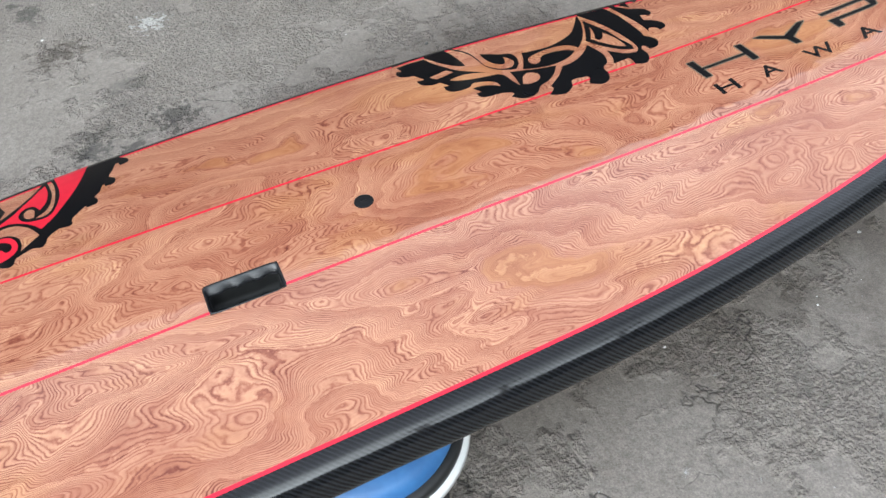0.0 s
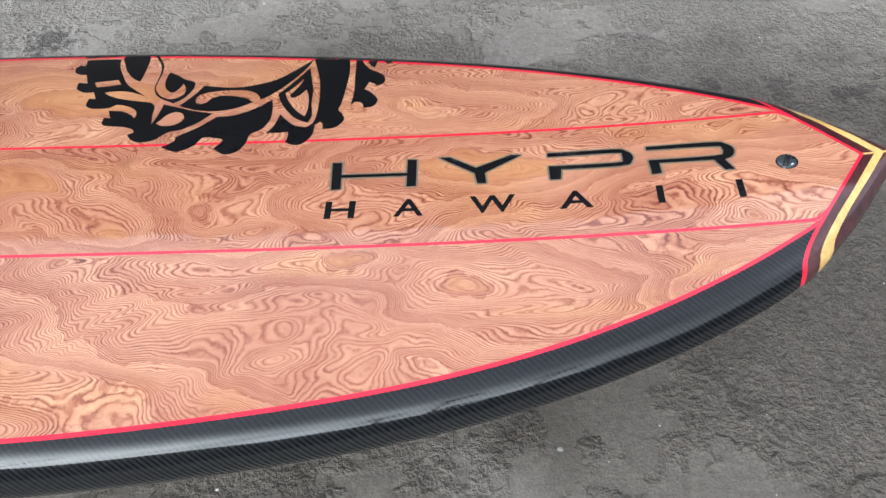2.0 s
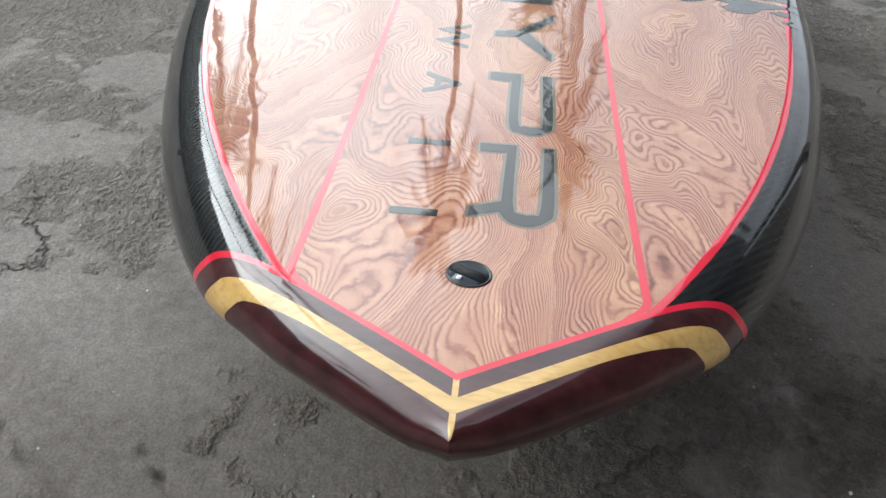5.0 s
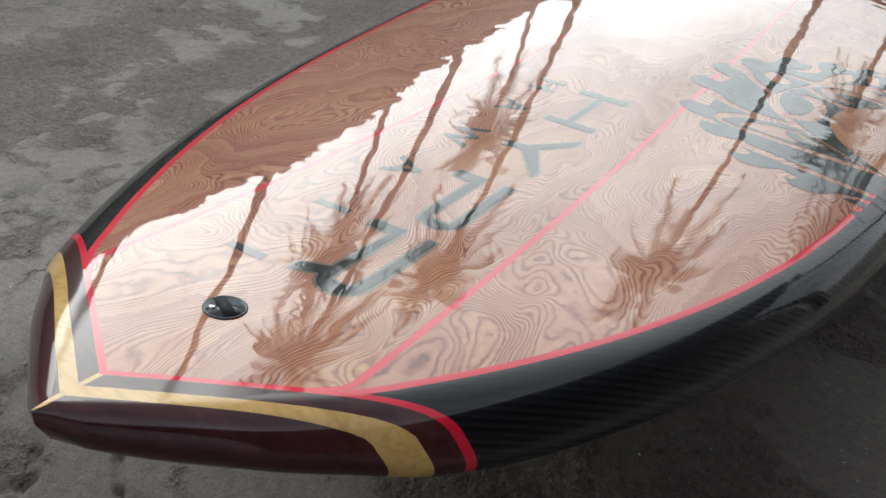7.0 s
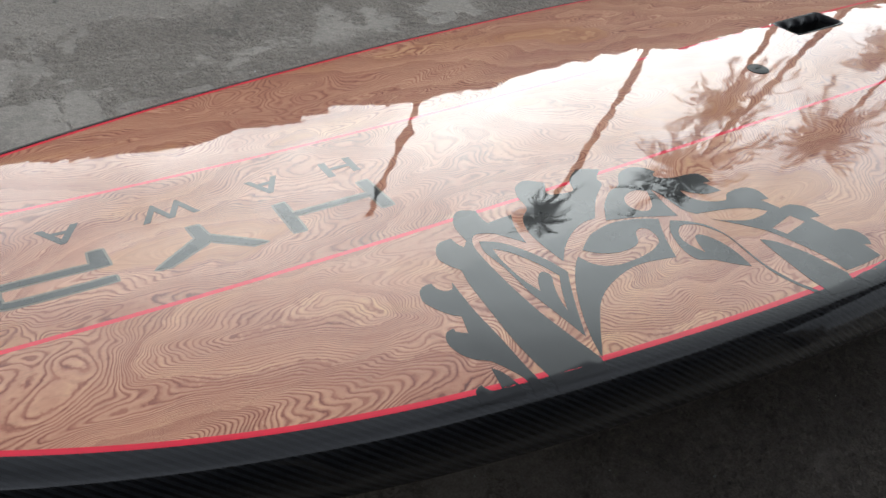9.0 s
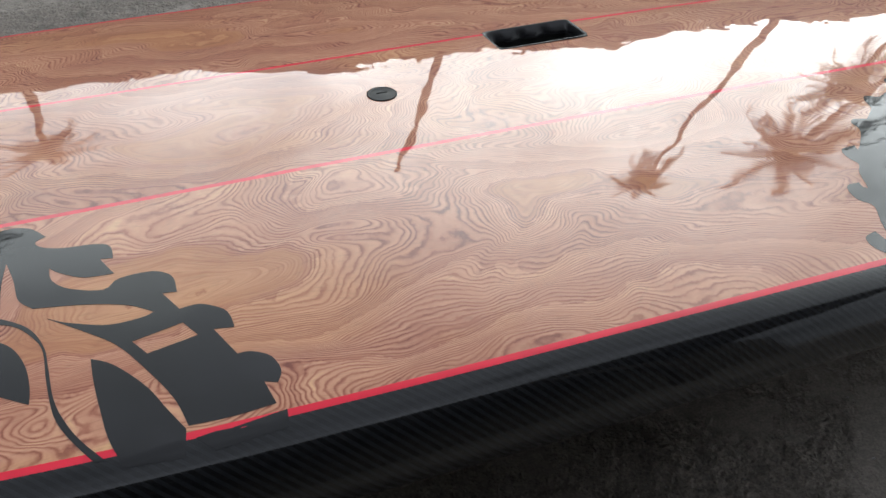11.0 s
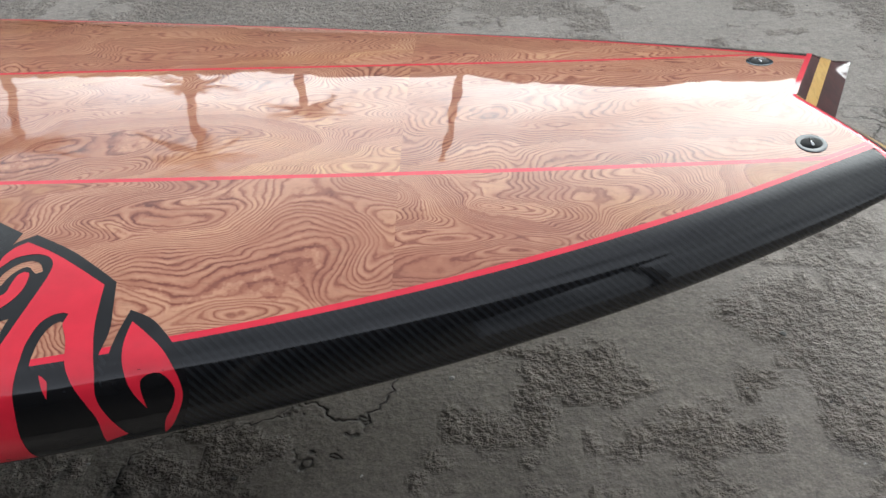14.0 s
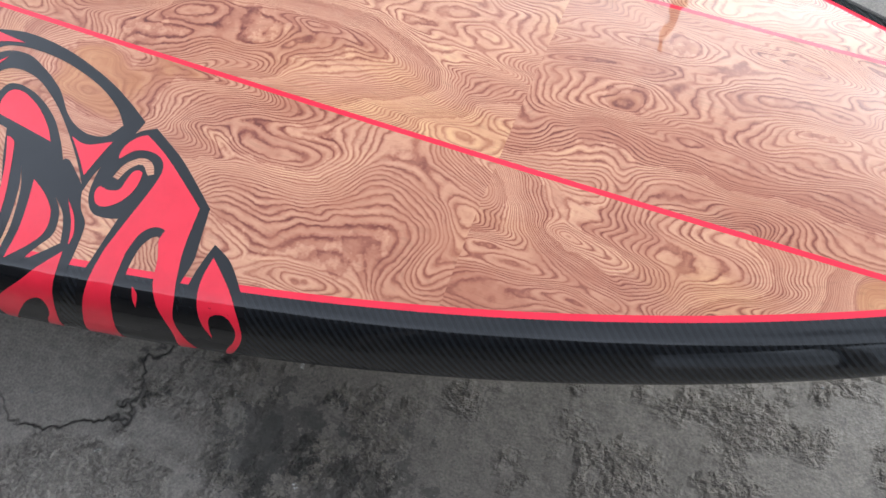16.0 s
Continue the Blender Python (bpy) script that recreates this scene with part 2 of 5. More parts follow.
def carbon():
    m = material("carbon_twill", (0.02, 0.02, 0.022), 0.34, coat=1.0, coat_rough=0.05)
    net = Net(m)
    uv = net.n("UVMap").outputs[0]
    sep = net.n("SeparateXYZ")
    net.link(uv, sep.inputs[0])
    u, v = sep.outputs[0], sep.outputs[1]
    p = 0.0084
    d = net.math("FRACT", net.math("DIVIDE", net.math("ADD", u, v), p))
    e = net.math("FRACT", net.math("DIVIDE", net.math("SUBTRACT", u, v), p * 2.0))
    stripe = net.ramp(d, [(0.0, (0.35, 0.35, 0.35)), (0.12, (1, 1, 1)), (0.45, (0.8, 0.8, 0.8)), (0.55, (0.05, 0.05, 0.05)), (0.95, (0.05, 0.05, 0.05)), (1.0, (0.35, 0.35, 0.35))])
    cross = net.ramp(e, [(0.0, (0.75, 0.75, 0.75)), (0.5, (1, 1, 1)), (1.0, (0.75, 0.75, 0.75))])
    tone = net.mix(1.0, stripe, cross, "MULTIPLY")
    # the shoulder is filled and polished, the weave shows on the side
    facing = net.n("SeparateXYZ")
    net.link(net.n("TexCoord").outputs["Normal"], facing.inputs[0])
    tone = net.mix(net.grey(net.ramp(facing.outputs[2], [(0.62, (0, 0, 0)), (0.85, (0.45, 0.45, 0.45))])), tone, (0.28, 0.28, 0.28))
    col = net.mix(net.grey(tone), (0.0026, 0.0028, 0.0034), (0.0140, 0.0155, 0.0180))
    net.link(col, net.b.inputs["Base Color"])
    net.link(net.ramp(net.grey(tone), [(0, (0.50, 0.50, 0.50)), (1, (0.36, 0.36, 0.36))]), net.b.inputs["Roughness"])
    resin_waves(net, net.n("TexCoord").outputs["Object"])
    return m


def painted(name, base):
    m = material(name, base, 0.35, coat=1.0, coat_rough=0.015)
    net = Net(m)
    place = net.n("TexCoord").outputs["Object"]
    v = net.ramp(net.noise(place, 30.0, 4.0, 0.6), [(0.3, (0.9, 0.9, 0.9)), (0.7, (1.06, 1.06, 1.06))])
    net.link(net.mix(1.0, base, v, "MULTIPLY"), net.b.inputs["Base Color"])
    resin_waves(net, place)
    return m


def solid_wood(name, light, dark, scale):
    m = material(name, light, 0.4, coat=1.0, coat_rough=0.07)
    net = Net(m)
    place = net.n("TexCoord").outputs["Object"]
    long = net.vec("MULTIPLY", place, scale)
    grain = net.noise(long, 60.0, 4.0, 0.6, 0.4)
    col = net.ramp(grain, [(0.3, dark), (0.68, light)])
    fleck = net.ramp(net.noise(long, 260.0, 2.0), [(0.35, (0.75, 0.75, 0.75)), (0.5, (1, 1, 1))])
    net.link(net.mix(0.6, col, net.mix(1.0, col, fleck, "MULTIPLY")), net.b.inputs["Base Color"])
    resin_waves(net, place)
    return m


def asphalt():
    m = material("worn_concrete", (0.2, 0.2, 0.19), 0.9)
    net = Net(m)
    place = net.n("TexCoord").outputs["Object"]
    broad = net.noise(place, 1.1, 4.0, 0.55)
    mid = net.noise(place, 7.0, 6.0, 0.62)
    grit = net.noise(place, 60.0, 6.0, 0.68)
    fine = net.noise(place, 300.0, 3.0, 0.6)
    # where the surface is worn smooth, where the coarse skin still stands
    skin = net.n("Attribute")
    skin.attribute_name = "worn"
    worn = skin.outputs["Fac"]
    flakes = net.grey(net.ramp(net.noise(place, 42.0, 6.0, 0.62, 0.3), [(0.42, (0, 0, 0)), (0.60, (1, 1, 1))]))
    base = net.ramp(broad, [(0.32, (0.205, 0.178, 0.156)), (0.5, (0.232, 0.203, 0.179)), (0.68, (0.260, 0.230, 0.204))])
    base = net.mix(0.40, base, net.mix(1.0, base, net.ramp(mid, [(0.3, (0.74, 0.74, 0.74)), (0.7, (1.24, 1.24, 1.24))]), "MULTIPLY"))
    base = net.mix(0.60, base, net.mix(1.0, base, net.ramp(grit, [(0.34, (0.66, 0.66, 0.66)), (0.52, (1, 1, 1)), (0.72, (1.28, 1.28, 1.28))]), "MULTIPLY"))
    base = net.mix(0.5, base, net.mix(1.0, base, net.ramp(fine, [(0.3, (0.5, 0.5, 0.5)), (0.7, (1.5, 1.5, 1.5))]), "MULTIPLY"))
    pit = net.math("MULTIPLY", net.math("SUBTRACT", 1.0, flakes), net.math("SUBTRACT", 1.0, worn))
    base = net.mix(net.math("MULTIPLY", pit, 0.24), base, (0.085, 0.081, 0.075))
    base = net.mix(net.math("SUBTRACT", 1.0, worn), base, net.mix(1.0, base, (1.30, 1.29, 1.28), "MULTIPLY"))
    # dark crusts of lichen and oil, in loose clusters
    cluster = net.grey(net.ramp(net.noise(net.vec("ADD", place, (0.4, 3.7, 0.0)), 1.7, 2.0), [(0.56, (0, 0, 0)), (0.68, (1, 1, 1))]))
    spots = net.grey(net.ramp(net.noise(place, 11.0, 7.0, 0.70, 0.3), [(0.52, (0, 0, 0)), (0.57, (1, 1, 1))]))
    base = net.mix(net.math("MULTIPLY", net.math("MULTIPLY", spots, cluster), 0.72), base, (0.045, 0.043, 0.040))
    # single crusts and one pale scar across the yard
    for at, size, tint in STAINS:
        away = net.vec("LENGTH", net.vec("SUBTRACT", place, (at[0], at[1], 0.0))).node.outputs["Value"]
        near = net.math("SUBTRACT", 1.0, net.math("DIVIDE", away, size))
        edge = net.math("ADD", near, net.math("MULTIPLY", net.math("SUBTRACT", net.noise(place, 34.0, 6.0, 0.74), 0.5), 4.2))
        mask = net.grey(net.ramp(edge, [(0.40, (0, 0, 0)), (0.52, (1, 1, 1))]))
        base = net.mix(net.math("MULTIPLY", mask, 0.65), base, tint)
    # broad patches with soft, wandering edges: board shade painted in, and paler ground
    for at, size, depth, tint in SOFT_PATCHES:
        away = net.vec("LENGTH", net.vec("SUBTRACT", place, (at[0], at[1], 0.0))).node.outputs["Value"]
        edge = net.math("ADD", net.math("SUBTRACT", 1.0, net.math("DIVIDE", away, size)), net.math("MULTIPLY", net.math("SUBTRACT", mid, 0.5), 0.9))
        patch_mask = net.grey(net.ramp(edge, [(0.05, (0, 0, 0)), (0.38, (1, 1, 1))]))
        base = net.mix(net.math("MULTIPLY", patch_mask, depth), base, net.mix(1.0, base, tint, "MULTIPLY"))
    # pale worn flecks
    pale = net.grey(net.ramp(net.noise(net.vec("ADD", place, (9.0, 4.0, 0.0)), 32.0, 5.0, 0.7), [(0.68, (0, 0, 0)), (0.73, (1, 1, 1))]))
    base = net.mix(net.math("MULTIPLY", pale, 0.6), base, (0.60, 0.59, 0.57))
    # hairline cracks
    wobble = net.vec("SUBTRACT", net.noise(place, 4.0, 5.0, 0.6, out=1), (0.5, 0.5, 0.5))
    cells = net.n("TexVoronoi", Scale=0.85)
    cells.feature = "DISTANCE_TO_EDGE"
    net.link(net.vec("ADD", place, net.vec("MULTIPLY", wobble, (0.55, 0.55, 0.0))), cells.inputs["Vector"])
    crack = net.grey(net.ramp(cells.outputs["Distance"], [(0.0010, (1, 1, 1)), (0.0042, (0, 0, 0))]))
    crack = net.math("MULTIPLY", crack, net.grey(net.ramp(net.noise(place, 1.3, 2.0), [(0.53, (0, 0, 0)), (0.60, (1, 1, 1))])))
    base = net.mix(net.math("MULTIPLY", crack, 0.7), base, (0.03, 0.029, 0.027))
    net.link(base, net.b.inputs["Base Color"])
    rough = net.math("SUBTRACT", 1.0, net.math("MULTIPLY", worn, 0.95))
    crumbs = net.grey(net.ramp(net.noise(place, 105.0, 3.0, 0.6), [(0.36, (0, 0, 0)), (0.66, (1, 1, 1))]))
    relief = net.math("ADD", net.math("ADD", net.math("MULTIPLY", flakes, 0.40), net.math("MULTIPLY", crumbs, 1.0)), net.math("ADD", net.math("MULTIPLY", grit, 0.5), net.math("MULTIPLY", fine, 0.10)))
    relief = net.math("SUBTRACT", net.math("MULTIPLY", relief, rough), net.math("MULTIPLY", crack, 0.8))
    net.bump(relief, 1.0, 0.0075)
    net.b.inputs["Specular IOR Level"].default_value = 0.3
    net.link(net.ramp(worn, [(0.0, (0.92, 0.92, 0.92)), (1.0, (0.70, 0.70, 0.70))]), net.b.inputs["Roughness"])
    return m


# dark tint paints shade round nose, +y side and tail; pale one lightens
SHADE_TINT, PALE_TINT = (0.40, 0.375, 0.355), (1.55, 1.57, 1.58)
SOFT_PATCHES = [((1.75, 0.10), 0.95, 0.75, SHADE_TINT), ((0.65, 0.35), 0.85, 0.75, SHADE_TINT), ((-1.08, 0.14), 0.55, 0.7, SHADE_TINT), ((0.0, 1.75), 1.3, 0.30, PALE_TINT), ((-1.85, 0.1), 0.75, 0.3, PALE_TINT)]
STAINS = [((-0.92, 0.42), 0.16, (0.085, 0.080, 0.074)), ((-0.80, 0.35), 0.10, (0.085, 0.080, 0.074)), ((-0.007, 1.003), 0.10, (0.05, 0.047, 0.043)), ((-0.238, 0.952), 0.08, (0.05, 0.047, 0.043)), ((-0.26, 1.50), 0.11, (0.075, 0.060, 0.048)),
          ((0.02, 1.53), 0.07, (0.62, 0.61, 0.59)), ((1.207, 0.69), 0.12, (0.14, 0.14, 0.142))]
RED = (0.74, 0.016, 0.045)
M_VENEER = veneer()
M_CARBON = carbon()
M_LINE = painted("red_pinline", RED)
M_REDINK = painted("red_ink", (0.70, 0.022, 0.045))
M_INK = painted("black_ink", (0.006, 0.006, 0.007))
M_EDGE = painted("grey_ink", (0.16, 0.13, 0.095))
M_MAROON = solid_wood("dark_red_hardwood", (0.085, 0.022, 0.022), (0.035, 0.010, 0.012), (1.0, 0.35, 1.0))
M_ENDGRAIN = solid_wood("oiled_dark_hardwood", (0.085, 0.022, 0.022), (0.035, 0.010, 0.012), (1.0, 0.35, 1.0))
M_ENDGRAIN.node_tree.nodes["Principled BSDF"].inputs["Coat Weight"].default_value = 0.25
M_YELLOW = solid_wood("yellow_hardwood", (0.74, 0.47, 0.17), (0.60, 0.34, 0.10), (1.0, 0.35, 1.0))
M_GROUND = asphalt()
M_VENT = material("matt_black_plastic", (0.012, 0.012, 0.013), 0.36)
M_VENT.node_tree.nodes["Principled BSDF"].inputs["Specular IOR Level"].default_value = 0.15
M_GRIP = material("satin_black_plastic", (0.012, 0.012, 0.014), 0.26)
M_PLASTIC = material("black_plastic", (0.014, 0.014, 0.015), 0.10)
M_CAVITY = material("matt_black_plastic", (0.006, 0.006, 0.006), 0.7)
M_STEEL = material("steel", (0.62, 0.62, 0.62), 0.22, 1.0)
M_GREYPLASTIC = material("grey_plastic", (0.05, 0.06, 0.07), 0.07)

# ---------------------------------------------------------------- helpers for things
def mesh_object(name, bm, mat, parent=None, label="", smooth=True, normals=None):
    me = bpy.data.meshes.new(name)
    bm.to_mesh(me)
    me.materials.append(mat)
    for f in me.polygons:
        f.use_smooth = smooth
    if normals is not None:
        me.normals_split_custom_set_from_vertices(normals)
    ob = new(name, me)
    if parent:
        ob.parent = parent
    if label:
        tagged(ob, label)
    return ob


def part(name, bm, mat, parent, label="", smooth=True):
    ob = mesh_object(name, bm, mat, parent, label, smooth)
    bm.free()
    return ob


def empty(name, label, category, place=(0, 0, 0), **more):
    ob = new(name)
    ob.location = place
    return tagged(ob, label, category, **more)


# ---------------------------------------------------------------- the ground
def lattice_noise(x, y, cell, seed):
    """Smooth random heights, 0 to 1, on a lattice of the given cell."""
    rnd = np.random.RandomState(seed)
    table = rnd.rand(257, 257)
    u, v = x / cell + 1000, y / cell + 1000
    i, j = np.floor(u).astype(int), np.floor(v).astype(int)
    u, v = u - i, v - j
    u, v = u * u * (3 - 2 * u), v * v * (3 - 2 * v)
    i, j = i % 256, j % 256
    low = table[i, j] * (1 - u) + table[i + 1, j] * u
    high = table[i, j + 1] * (1 - u) + table[i + 1, j + 1] * u
    return low * (1 - v) + high * v


def smooth_step(a, b, x):
    u = np.clip((x - a) / (b - a), 0, 1)
    return u * u * (3 - 2 * u)


CRACKS = [((1.36, -0.46), (1.419, -0.38), (1.454, -0.352), (1.501, -0.331), (1.558, -0.296), (1.66, -0.22), (1.74, -0.20)), ((1.34, -0.33), (1.377, -0.296), (1.412, -0.271), (1.42, -0.24)),
          ((1.507, -0.492), (1.518, -0.397), (1.470, -0.345)), ((1.047, 0.672), (1.093, 0.759), (1.166, 0.783), (1.20, 0.836), (1.36, 0.90)), ((-1.50, -0.36), (-1.532, -0.317), (-1.53, -0.285), (-1.57, -0.23))]


def build_ground():
    """One sheet to the horizon; round the board it carries the flaked skin of the concrete."""
    x0, x1, y0, y1, step = -2.2, 2.4, -1.75, 1.9, 0.0058
    gx, gy = np.arange(x0, x1, step), np.arange(y0, y1, step)
    nx, ny = len(gx), len(gy)
    x, y = (a.ravel() for a in np.meshgrid(gx, gy, indexing="ij"))
    flakes = sum(w * lattice_noise(x, y, c, k) for k, (c, w) in enumerate(((0.050, 0.22), (0.028, 0.30), (0.017, 0.26), (0.0115, 0.22))))
    crumbs = smooth_step(0.40, 0.60, 0.55 * lattice_noise(x, y, 0.023, 11) + 0.45 * lattice_noise(x, y, 0.0135, 12))
    rim = np.minimum.reduce([x - x0, gx[-1] - x, y - y0, gy[-1] - y])
    worn = 0.95 * smooth_step(0.465, 0.555, -0.07 * smooth_step(0.45, 1.1, -y) +  0.40 * lattice_noise(x, y, 0.42, 21) + 0.27 * lattice_noise(x, y, 0.13, 22) + 0.20 * lattice_noise(x, y, 0.045, 23) + 0.13 * lattice_noise(x, y, 0.018, 24))
    z = (0.0012 * smooth_step(0.455, 0.515, flakes) + 0.0026 * (crumbs - 0.5)) * (1 - 0.92 * worn) + 0.0016 * worn + 0.004 * (lattice_noise(x, y, 0.6, 31) - 0.5)
    for path in CRACKS:
        for (ax, ay), (bx, by) in zip(path, path[1:]):
            wx, wy = x + 0.020 * (lattice_noise(x, y, 0.03, 41) - 0.5), y + 0.020 * (lattice_noise(x, y, 0.03, 42) - 0.5)
            u = np.clip(((wx - ax) * (bx - ax) + (wy - ay) * (by - ay)) / ((bx - ax) ** 2 + (by - ay) ** 2), 0, 1)
            away = np.hypot(wx - ax - u * (bx - ax), wy - ay - u * (by - ay))
            z -= 0.007 * (1 - smooth_step(0.002, 0.0085, away))
    z = (z - 0.0015) * smooth_step(0.0, 0.15, rim)
    far = 400.0
    outer = [(-far, -far, 0), (far, -far, 0), (far, far, 0), (-far, far, 0)]
    verts = np.concatenate([np.stack([x, y, z], 1), np.array(outer, float)])
    i, j = (a.ravel() for a in np.meshgrid(np.arange(nx - 1), np.arange(ny - 1), indexing="ij"))
    k = i * ny + j
    quads = np.stack([k, k + ny, k + ny + 1, k + 1], 1)
    n = nx * ny
    corner = (0, (nx - 1) * ny, n - 1, ny - 1)
    ring = [(n + a, n + (a + 1) % 4, corner[(a + 1) % 4], corner[a]) for a in range(4)]
    quads = np.concatenate([quads, np.array(ring)])
    me = bpy.data.meshes.new("ground")
    me.vertices.add(len(verts))
    me.vertices.foreach_set("co", verts.ravel())
    me.loops.add(quads.size)
    me.loops.foreach_set("vertex_index", quads.ravel().astype(np.int32))
    me.polygons.add(len(quads))
    me.polygons.foreach_set("loop_start", np.arange(0, quads.size, 4, dtype=np.int32))
    me.update(calc_edges=True)
    me.validate()
    me.attributes.new("worn", "FLOAT", "POINT").data.foreach_set("value", np.concatenate([0.5 + (worn - 0.5) * smooth_step(0.0, 0.4, rim), np.full(4, 0.5)]).astype(np.float32))
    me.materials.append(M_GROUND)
    me.polygons.foreach_set("use_smooth", np.ones(len(quads), bool))
    tagged(new("ground", me), "rough worn grey concrete yard with stains and cracks", "ground", kind="structure")


build_ground()


# ---------------------------------------------------------------- the board's form
# x runs from the swallow tail to the nose, y across, the yard lies at z = 0.
def spline(knots, x):
    """A smooth curve (monotone cubic) through a few stations."""
    if x <= knots[0][0]:
        return knots[0][1] + (x - knots[0][0]) * (knots[1][1] - knots[0][1]) / (knots[1][0] - knots[0][0])
    if x >= knots[-1][0]:
        return knots[-1][1]
    k = next(n for n in range(len(knots) - 1) if x <= knots[n + 1][0])

    def slope(n):
        if n == 0 or n == len(knots) - 1:
            a, b = (knots[0], knots[1]) if n == 0 else (knots[-2], knots[-1])
            return (b[1] - a[1]) / (b[0] - a[0])
        a, b, c = knots[n - 1 : n + 2]
        s, t = (b[1] - a[1]) / (b[0] - a[0]), (c[1] - b[1]) / (c[0] - b[0])
        return 0 if s * t <= 0 else 2 * s * t / (s + t)

    (x0, y0), (x1, y1) = knots[k], knots[k + 1]
    h, u = x1 - x0, (x - x0) / (x1 - x0)
    m0, m1 = slope(k) * h, slope(k + 1) * h
    return y0 * (1 + 2 * u) * (1 - u) ** 2 + m0 * u * (1 - u) ** 2 + y1 * u * u * (3 - 2 * u) - m1 * u * u * (1 - u)


LINE = [(-1.52, 0.0580), (-1.47, 0.0805), (-1.42, 0.1030), (-1.36, 0.1302), (-1.3, 0.1564), (-1.22, 0.1880), (-1.15, 0.2128), (-1.08, 0.2356), (-1, 0.2590), (-0.9, 0.2849), (-0.8, 0.3073), (-0.7, 0.3270), (-0.6, 0.3449), (-0.45, 0.3688), (-0.3, 0.3851), (-0.15, 0.3905), (0, 0.3897), (0.15, 0.3880), (0.3, 0.3854), (0.45, 0.3803), (0.6, 0.3705), (0.7, 0.3606), (0.8, 0.3483), (0.9, 0.3339), (1, 0.3162), (1.08, 0.2987), (1.15, 0.2801), (1.22, 0.2580), (1.3, 0.2277), (1.35, 0.2060), (1.4, 0.1817), (1.44, 0.1604), (1.48, 0.1369), (1.52, 0.1111), (1.55, 0.0835), (1.58, 0.0580), (1.633, 0.0000)]
# how wide the rail is, and how deep, against its section below
REACH = [(-1.52, 0.90), (-1.44, 1.0), (1.15, 1.0), (1.38, 1.10), (1.50, 1.14), (1.55, 1.04), (1.60, 0.74), (1.622, 0.62), (1.635, 0.48), (1.6405, 0.24), (1.642, 0.0)]
THICKNESS = [(-1.52, 0.26), (-1.46, 0.46), (-1.38, 0.66), (-1.2, 0.79), (-0.95, 0.90), (-0.7, 0.98), (-0.4, 1.0), (0.0, 1.0), (0.3, 1.0), (0.6, 0.94), (1.2, 0.83), (1.45, 0.76), (1.55, 0.66), (1.60, 0.58), (1.63, 0.46), (1.642, 0.34)]
# the rail's section: outwards from the rail line, and down
RAIL = [(0.0, 0.0), (0.0100, 0.0036), (0.0180, 0.0082), (0.0245, 0.0142), (0.0300, 0.0218), (0.0345, 0.0298), (0.0378, 0.0370), (0.0398, 0.0435),
        (0.0406, 0.0490), (0.0402, 0.0545), (0.0385, 0.0600), (0.0345, 0.0655), (0.0280, 0.0700), (0.0160, 0.0735), (0.0, 0.0750)]
ARC = [0.0]
for (a0, b0), (a1, b1) in zip(RAIL, RAIL[1:]):
    ARC.append(ARC[-1] + math.hypot(a1 - a0, b1 - b0))
RAIL_OUT = [(s, p[0]) for s, p in zip(ARC, RAIL)]
RAIL_DOWN = [(s, p[1]) for s, p in zip(ARC, RAIL)]
PIN = [(-1.45, 0.1079), (-1.2, 0.1111), (-0.9, 0.1144), (-0.6, 0.1160), (-0.3, 0.1151), (0, 0.1128), (0.3, 0.1107), (0.6, 0.1089), (0.9, 0.1074), (1.2, 0.1060), (1.55, 0.1045)]
ZC = (0.387487, 0.011035, -0.013101, 0.003970, 0.007135, 0.000338, -0.000059)
CROWN = (0.2316, -0.1222, 0.0921)
TAIL_SLOPE, TAIL_LINE, TAIL_END = 0.48, 1.3905, 1.4370
NOSE_SLOPE, NOSE_LINE = 0.705, 1.5985


def centre_height(x):
    return sum(c * x**n for n, c in enumerate(ZC))


def rail_numbers(x):
    """Half width to the rail line, and how wide the rail is there."""
    return max(spline(LINE, x), 0.0), max(spline(REACH, x), 0.0)


def pin_place(x):
    return spline(PIN, x)


def crown(x):
    return CROWN[0] + CROWN[1] * x + CROWN[2] * x * x


def deck_height(x, y):
    return centre_height(x) - crown(x) * y * y


def surface(x, s):
    """The board's skin: x along it, s across it from the centre line over the deck and down round the rail."""
    a, sign = abs(s), -1 if s < 0 else 1
    line, reach = rail_numbers(x)
    thick = spline(THICKNESS, x)
    if a <= line:
        y, z, down = a, deck_height(x, a), 0.0
    else:
        arc = min((a - line) / max(reach, 0.30), ARC[-1])
        y = line + spline(RAIL_OUT, arc) * reach
        down = spline(RAIL_DOWN, arc)
        z = deck_height(x, line) - down * thick
        x -= 0.45 * max(0.0, down - 0.03) * thick * min(max((x - 1.47) / 0.12, 0.0), 1.0)
    f = -x - TAIL_SLOPE * y
    if f > TAIL_LINE + 0.002:
        fade = max(0.0, 1 - down / 0.05) * (1 - 0.45 * min(y / 0.12, 1))
        z -= 0.70 * (f - TAIL_LINE - 0.002) * fade
    return Vector((x, sign * y, z))


def flat_y(x, s):
    """How far out a place of the flat pattern comes to lie."""
    a = abs(s)
    line, reach = rail_numbers(x)
    return a if a <= line else line + spline(RAIL_OUT, min((a - line) / max(reach, 0.30), ARC[-1])) * reach


def stations():
    xs, x = [], -1.53
    while x < 1.638:
        xs.append(x)
        x += 0.006 if x < -1.30 or x > 1.44 else 0.014
    return xs + [1.642]


